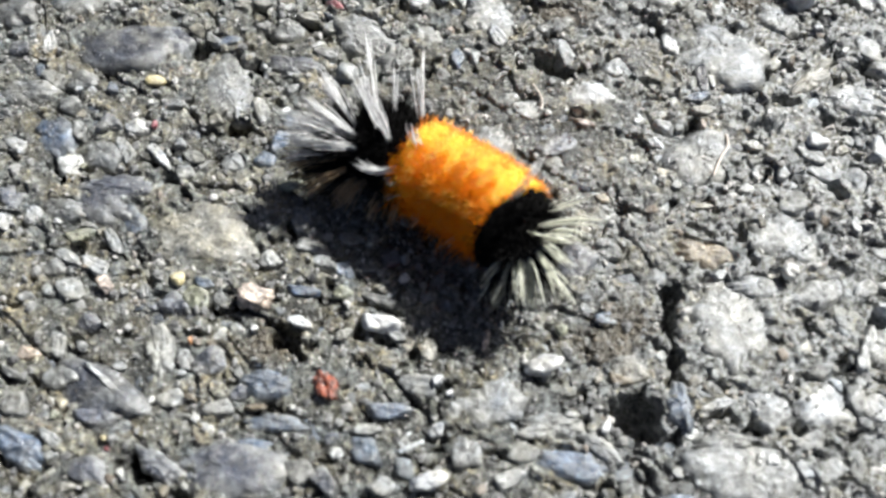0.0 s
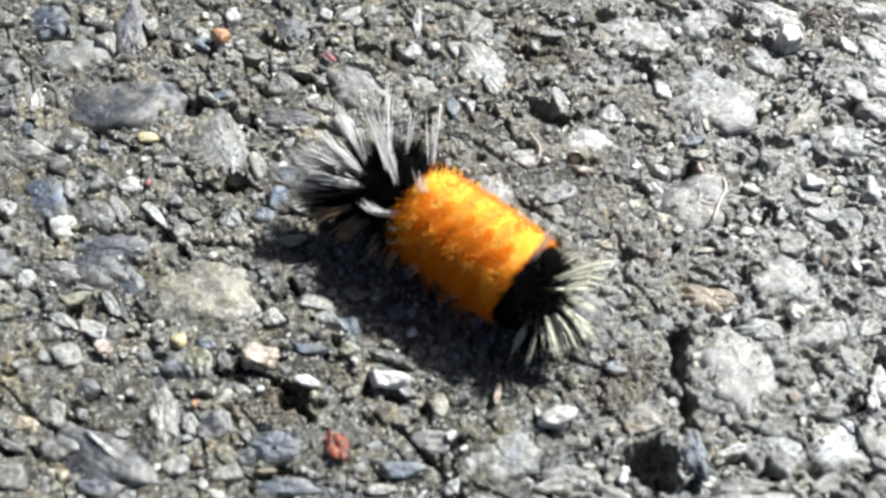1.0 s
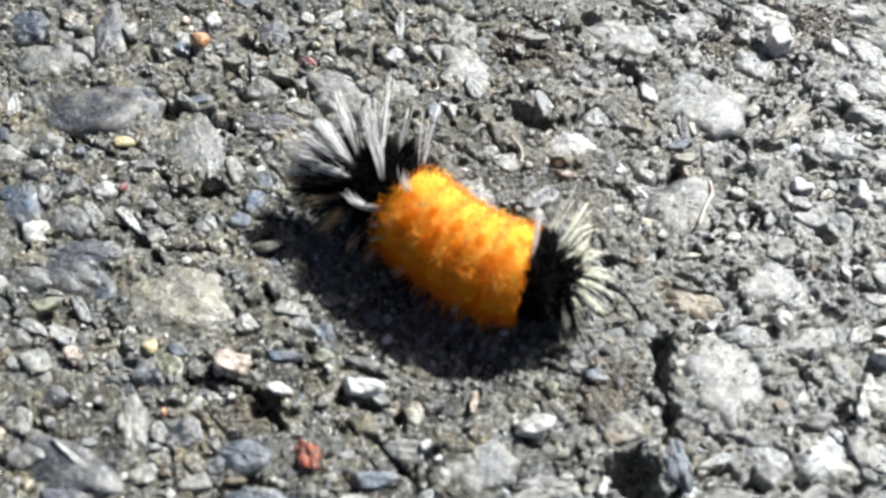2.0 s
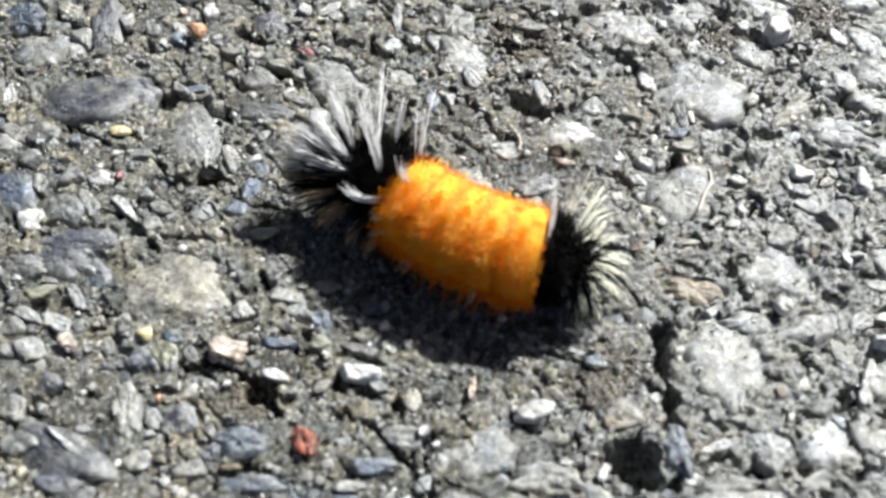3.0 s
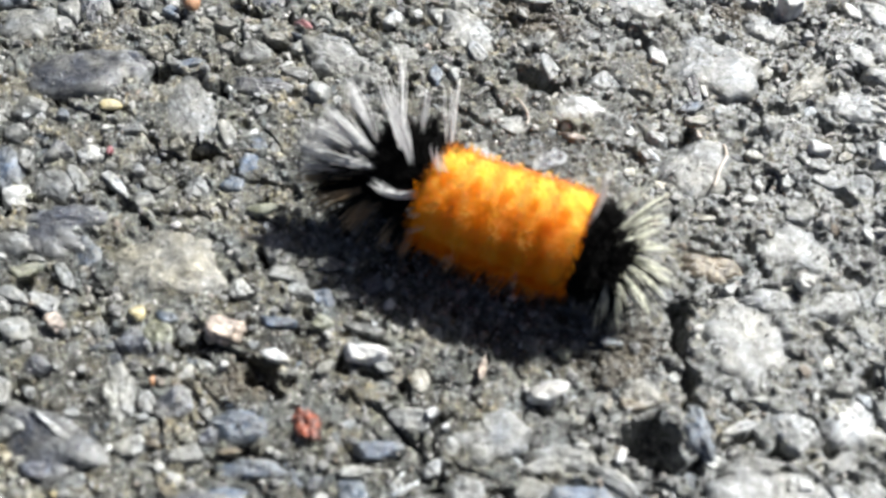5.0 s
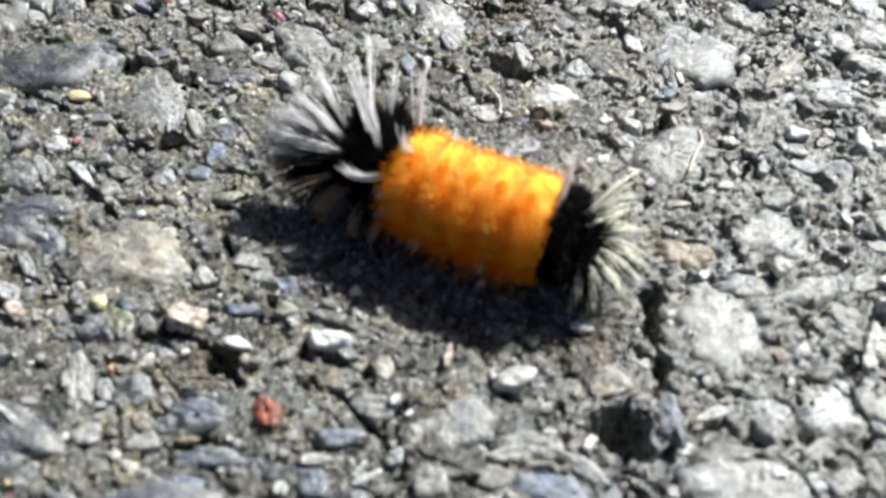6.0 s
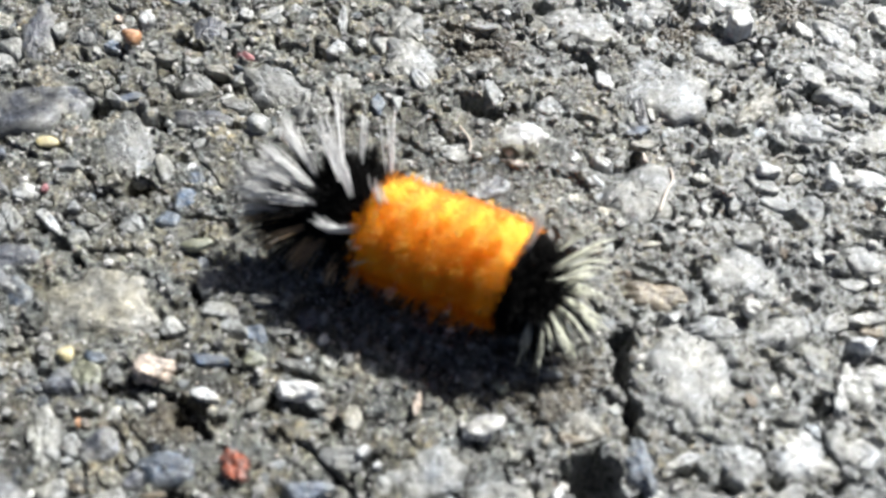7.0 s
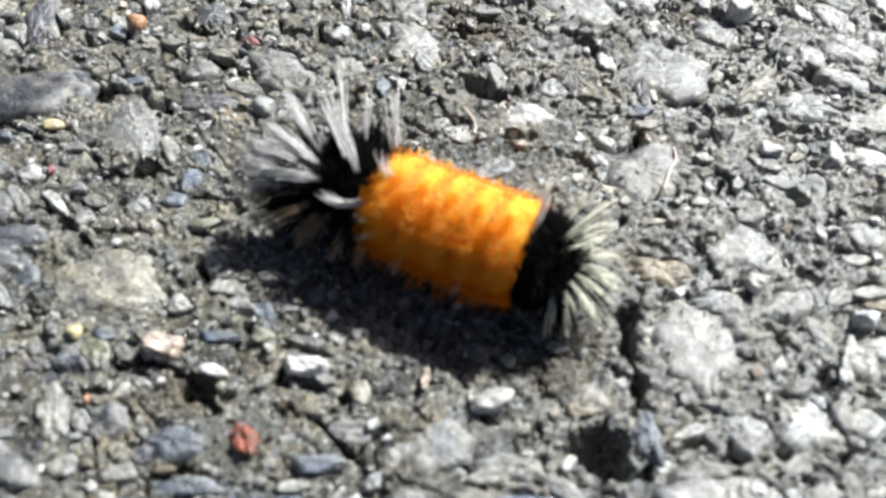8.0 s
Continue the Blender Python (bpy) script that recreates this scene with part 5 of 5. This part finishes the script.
white_pencil(rear, (2.6, -0.7, 3.8), (-0.49, 0.11, 0.87), 3.7, (-0.12, 0, 0), 4)
white_pencil(tail, (-2.1, -2.4, 2.2), (-0.91, -0.42, 0.03), 7.0, (0, 0, 0.05), 40)
white_pencil(tail, (-1.8, -3.1, 1.8), (-0.85, -0.53, -0.09), 6.5, (0, 0, 0.06), 22)
tawny_pencil(tail, (2.5, -4.0, -0.0), (-0.07, -0.66, -0.75), 4.0, (0, 0, 0.08), 18)
tawny_pencil(tail, (-0.5, -4.4, -0.0), (-0.29, -0.58, -0.76), 4.2, (0, 0, 0.08), 18)
tawny_pencil(tail, (-2.7, -4.3, -0.0), (-0.72, -0.37, -0.59), 5.4, (0, 0, 0.08), 16)
tawny_pencil(rear, (1.7, -3.9, -0.5), (-0.05, -0.56, -0.83), 4.1, (0, 0, 0.08), 14)
tawny_pencil(tail, (-3.3, -3.6, 0.5), (-0.84, -0.45, -0.32), 4.7, (0, 0, 0.08), 14)
black_pencil(tail, (-1.2, -3.1, 2.0), (-0.86, -0.48, -0.18), 5.7, (0, 0, 0.05), 34)
black_pencil(tail, (-1.0, -3.0, 1.0), (-0.75, -0.41, -0.52), 6.9, (0, 0, 0.08), 30)
black_pencil(tail, (-0.3, -3.5, -0.0), (-0.60, -0.57, -0.56), 6.0, (0, 0, 0.08), 30)
black_pencil(tail, (-2.2, -3.1, 1.5), (-0.86, -0.48, -0.18), 5.6, (0, 0, 0.06), 22)
black_pencil(rear, (-4.2, 0.1, 2.5), (-0.22, 0.51, 0.83), 3.0, (0, 0, 0.04), 22)
black_pencil(rear, (-1.7, 1.9, 3.0), (-0.05, 0.66, 0.75), 2.7, (0, 0, 0.04), 24)
black_pencil(tail, (-2.5, -1.1, 3.0), (-0.77, 0.25, 0.59), 3.4, (0, 0, 0.04), 22)
black_pencil(tail, (-2.1, -2.4, 2.5), (-0.87, -0.42, 0.27), 3.7, (0, 0, 0.04), 22)
black_pencil(rear, (1.4, -3.4, 1.5), (-0.22, -0.39, -0.89), 5.2, (0, 0, 0.08), 26)
black_pencil(head, (0.6, -2.7, -0.0), (0.20, -0.35, -0.91), 3.9, (0.05, 0, 0.1), 24)
black_pencil(head, (1.4, -0.9, -0.0), (0.54, -0.10, -0.84), 4.3, (0.05, 0, 0.1), 24)
black_pencil(head, (1.0, -1.8, -0.0), (0.43, -0.44, -0.79), 5.1, (0.05, 0, 0.1), 30)
black_pencil(head, (1.8, 0.3, 0.5), (0.70, 0.06, -0.71), 5.8, (0, 0, 0.1), 22)
cream_pencil(head, (0.1, 0.3, 2.0), (0.55, 0.83, -0.09), 4.2, (0, 0, 0.1), 24)
cream_pencil(head, (0.0, 1.6, 2.0), (0.46, 0.87, 0.17), 5.8, (0, 0, 0.08), 20)
cream_pencil(head, (1.1, 0.9, 1.0), (0.83, 0.50, -0.26), 5.4, (0, 0, 0.1), 24)
cream_pencil(head, (1.6, 0.4, 0.6), (0.82, 0.25, -0.52), 5.4, (0, 0, 0.12), 24)
cream_pencil(head, (1.3, -0.3, 0.4), (0.64, -0.22, -0.74), 5.4, (0.03, 0, 0.12), 22)
cream_pencil(head, (-0.1, -0.9, 1.0), (0.25, -0.35, -0.90), 4.9, (0.08, 0, 0.14), 22)
cream_pencil(head, (-0.2, -2.2, -0.0), (0.27, -0.39, -0.88), 4.3, (0.08, 0, 0.12), 16)
cream_pencil(head, (1.3, -1.3, -0.0), (0.43, -0.16, -0.89), 4.3, (0.05, 0, 0.12), 18)
cream_pencil(head, (1.1, -1.8, -0.4), (0.42, -0.48, -0.77), 4.7, (0.05, 0, 0.12), 20)
cream_pencil(head, (1.9, -0.2, -0.2), (0.70, -0.25, -0.67), 5.7, (0.02, 0, 0.12), 20)
cream_pencil(head, (0.3, -2.4, -0.4), (0.25, -0.59, -0.77), 4.7, (0.08, 0, 0.1), 16)
white_pencil(front, (-0.4, -0.2, 3.4), (-0.06, 0.62, 0.78), 5.8, (0.06, 0, 0), 7)
cream_pencil(front, (1.1, 2.8, 2.0), (0.16, 0.88, 0.45), 4.4, (0, 0, 0.06), 9)
cream_pencil(head, (0.9, 1.4, 1.8), (0.65, 0.76, 0.00), 5.6, (0, 0, 0.1), 18)
cream_pencil(head, (1.5, 0.8, 1.0), (0.79, 0.30, -0.53), 3.8, (0, 0, 0.1), 16)
for root, way, length in (((1.4, 0.6, 0.9), (0.92, 0.18, -0.24), 5.2), ((1.6, 0.0, 0.6), (0.90, -0.06, -0.36), 5.4), ((1.4, -0.7, 0.5), (0.80, -0.32, -0.40), 5.3),
                          ((1.0, -1.3, 0.6), (0.62, -0.58, -0.44), 5.2), ((0.6, -1.8, 0.4), (0.42, -0.74, -0.46), 4.8), ((1.0, 0.9, 1.4), (0.76, 0.52, 0.10), 4.6)):
    cream_pencil(head, root, way, length, (0, 0, 0.1), 14)
black_pencil(tail, (-2.6, -2.8, 0.8), (-0.80, -0.52, -0.22), 6.2, (0, 0, 0.08), 26)
black_pencil(tail, (-2.9, -1.6, 1.4), (-0.93, -0.30, 0.02), 5.4, (0, 0, 0.06), 22)
black_pencil(tail, (-1.6, -3.4, 0.2), (-0.70, -0.62, -0.30), 6.0, (0, 0, 0.08), 26)
white_pencil(tail, (-1.6, -1.6, 2.8), (-0.84, -0.10, 0.50), 6.2, (0, 0, 0.05), 12)
white_pencil(tail, (-2.0, -2.5, 2.4), (-0.92, -0.30, 0.22), 6.8, (0, 0, 0.05), 14)
white_pencil(rear, (-2.4, -0.4, 3.2), (-0.70, 0.40, 0.60), 6.4, (0, 0, 0.05), 9)
for root, way, length in (((-1.5, -4.2, 0.6), (-0.55, -0.66, -0.42), 5.4), ((0.8, -4.2, 0.4), (-0.30, -0.72, -0.55), 4.8), ((-2.8, -3.8, 1.0), (-0.80, -0.54, -0.20), 6.0)):
    tawny_pencil(tail, root, way, length, (0, 0, 0.08), 12)
# odd pale hairs on the orange coat
for s, (k, root, way, length, bow) in enumerate((
        (0, (-0.8, -2.9, 0.9), (-0.45, -0.75, 0.5), 3.0, (0, 0, 0.15)), (0, (0.4, -3.1, 0.2), (-0.6, -0.8, 0.1), 3.2, (0, 0, 0.12)),
        (1, (0.2, -3.0, -0.8), (-0.4, -0.9, -0.4), 3.6, (0, 0, 0.1)), (3, (0.2, -3.0, -0.9), (-0.2, -0.9, -0.4), 3.2, (0, 0, 0.1)))):
    pencil(root, way, length, bow, CREAM, orange[k], "pale hair", 6, 120 + s, 0.08)


def fibre(points, width):
    """A dry plant fibre on the asphalt along the given millimetres."""
    curve = bpy.data.curves.new("dry_fibre", "CURVE")
    curve.dimensions, curve.bevel_depth, curve.bevel_resolution, curve.resolution_u = "3D", width / 2000, 2, 8
    line = curve.splines.new("NURBS")
    line.points.add(len(points) - 1)
    for p, (x, y, lift) in zip(line.points, points):
        p.co = (x / 1000, y / 1000, max(float(surface(x / 1000, y / 1000)[0]), 0) + lift / 1000, 1)
    line.use_endpoint_u, line.order_u = True, 3
    ob = new("dry_fibre", curve)
    curve.materials.append(FIBRE)
    return tagged(ob, "pale curled dry plant fibre lying on the asphalt", "fibre")


fibre(((22.8, 11.6, 0.25), (23.1, 10.4, 0.25), (22.3, 9.2, 0.25), (21.8, 8.1, 0.25), (21.3, 6.7, 0.25)), 0.28)
fibre(((2.6, 16.4, 0.25), (3.4, 15.3, 0.25), (3.8, 14.0, 0.25), (3.5, 13.5, 0.25)), 0.2)


def spine(rear_joint, front_joint, rear_turn, front_turn):
    """Places along the body, tail to head, in millimetres: (x, y, heading in degrees) for the nine segments."""
    a, b = np.array(rear_joint, float), np.array(front_joint, float)
    a, b = a + 0.055 * (b - a), b - 0.05 * (b - a)
    gap = np.linalg.norm(b - a)
    main = math.degrees(math.atan2(b[1] - a[1], b[0] - a[0]))

    def way(deg):
        return np.array([math.cos(radians(deg)), math.sin(radians(deg))])

    start, end = way(main + 0.8 * (rear_turn - main)) * gap, way(main + 0.8 * (front_turn - main)) * gap
    places = []
    for back in (4.2, 1.5):
        p = a - way(rear_turn) * back
        places.append((*p, rear_turn))
    for k in range(5):
        u = (k + 0.5) / 5
        p = a * (2 * u**3 - 3 * u**2 + 1) + start * (u**3 - 2 * u**2 + u) + b * (3 * u**2 - 2 * u**3) + end * (u**3 - u**2)
        d = a * (6 * u**2 - 6 * u) + start * (3 * u**2 - 4 * u + 1) + b * (6 * u - 6 * u**2) + end * (3 * u**2 - 2 * u)
        places.append((*p, math.degrees(math.atan2(d[1], d[0]))))
    for on in (1.1, 2.9):
        p = b + way(front_turn) * on
        places.append((*p, front_turn))
    return places


# seconds, rear joint, front joint, heading of the tail and of the head, how far the head is lifted
CRAWL = [
    (0.0, (-8.9, 3.5), (0.9, -3.4), -27, -62, 1.8),
    (0.5, (-9.0, 3.8), (1.3, -3.9), -34, -46, 0.8),
    (1.0, (-8.8, 4.2), (1.2, -3.4), -37, -47, 0.0),
    (1.5, (-8.7, 4.6), (1.9, -2.0), -45, -10, 0.0),
    (2.0, (-8.0, 4.7), (3.6, -2.4), -46, -6, 0.0),
    (3.5, (-7.8, 3.5), (5.8, -2.1), -40, -17, 0.0),
    (4.0, (-6.4, 2.8), (6.7, -2.5), -36, -32, 0.0),
    (4.5, (-5.7, 2.1), (7.3, -3.1), -37, -30, 0.0),
    (6.0, (-5.2, 2.1), (7.6, -3.5), -37, -23, 0.0),
    (6.5, (-4.6, 2.0), (7.4, -3.8), -35, -40, 0.0),
    (7.0, (-4.5, 2.0), (7.4, -3.5), -34, -38, 0.0),
    (7.5, (-4.5, 2.2), (7.5, -3.6), -34, -36, 0.0),
    (8.0, (-4.7, 2.2), (7.8, -3.8), -33, -27, 0.0),
]


def motions():
    parts = [tail, rear, *orange, front, head]
    rows = [[] for _ in parts]
    base = []
    for t, rear_joint, front_joint, rear_turn, front_turn, lift in CRAWL:
        places = spine(rear_joint, front_joint, rear_turn, front_turn)
        x, y, turn = places[4]
        root = pose(x / 1000, y / 1000, 0, 0, 0, turn)
        base.append((t, root))
        for k, (px, py, a) in enumerate(places):
            drop = (0.6, 0.1, 0, 0, 0, 0, 0, 0.1, 0.6)[k] - lift * (0, 0, 0, 0, 0, 0.2, 0.5, 0.8, 1.0)[k]
            rise = math.degrees(math.atan(lift * (0, 0, 0, 0, 0.1, 0.25, 0.3, 0.25, 0.15)[k] / 2.3))
            rows[k].append((t, root.inverted() @ pose(px / 1000, py / 1000, AXIS - drop / 1000, 0, -rise, a)))
    walk(caterpillar, base)
    for ob, keys in zip(parts, rows):
        walk(ob, keys)


motions()
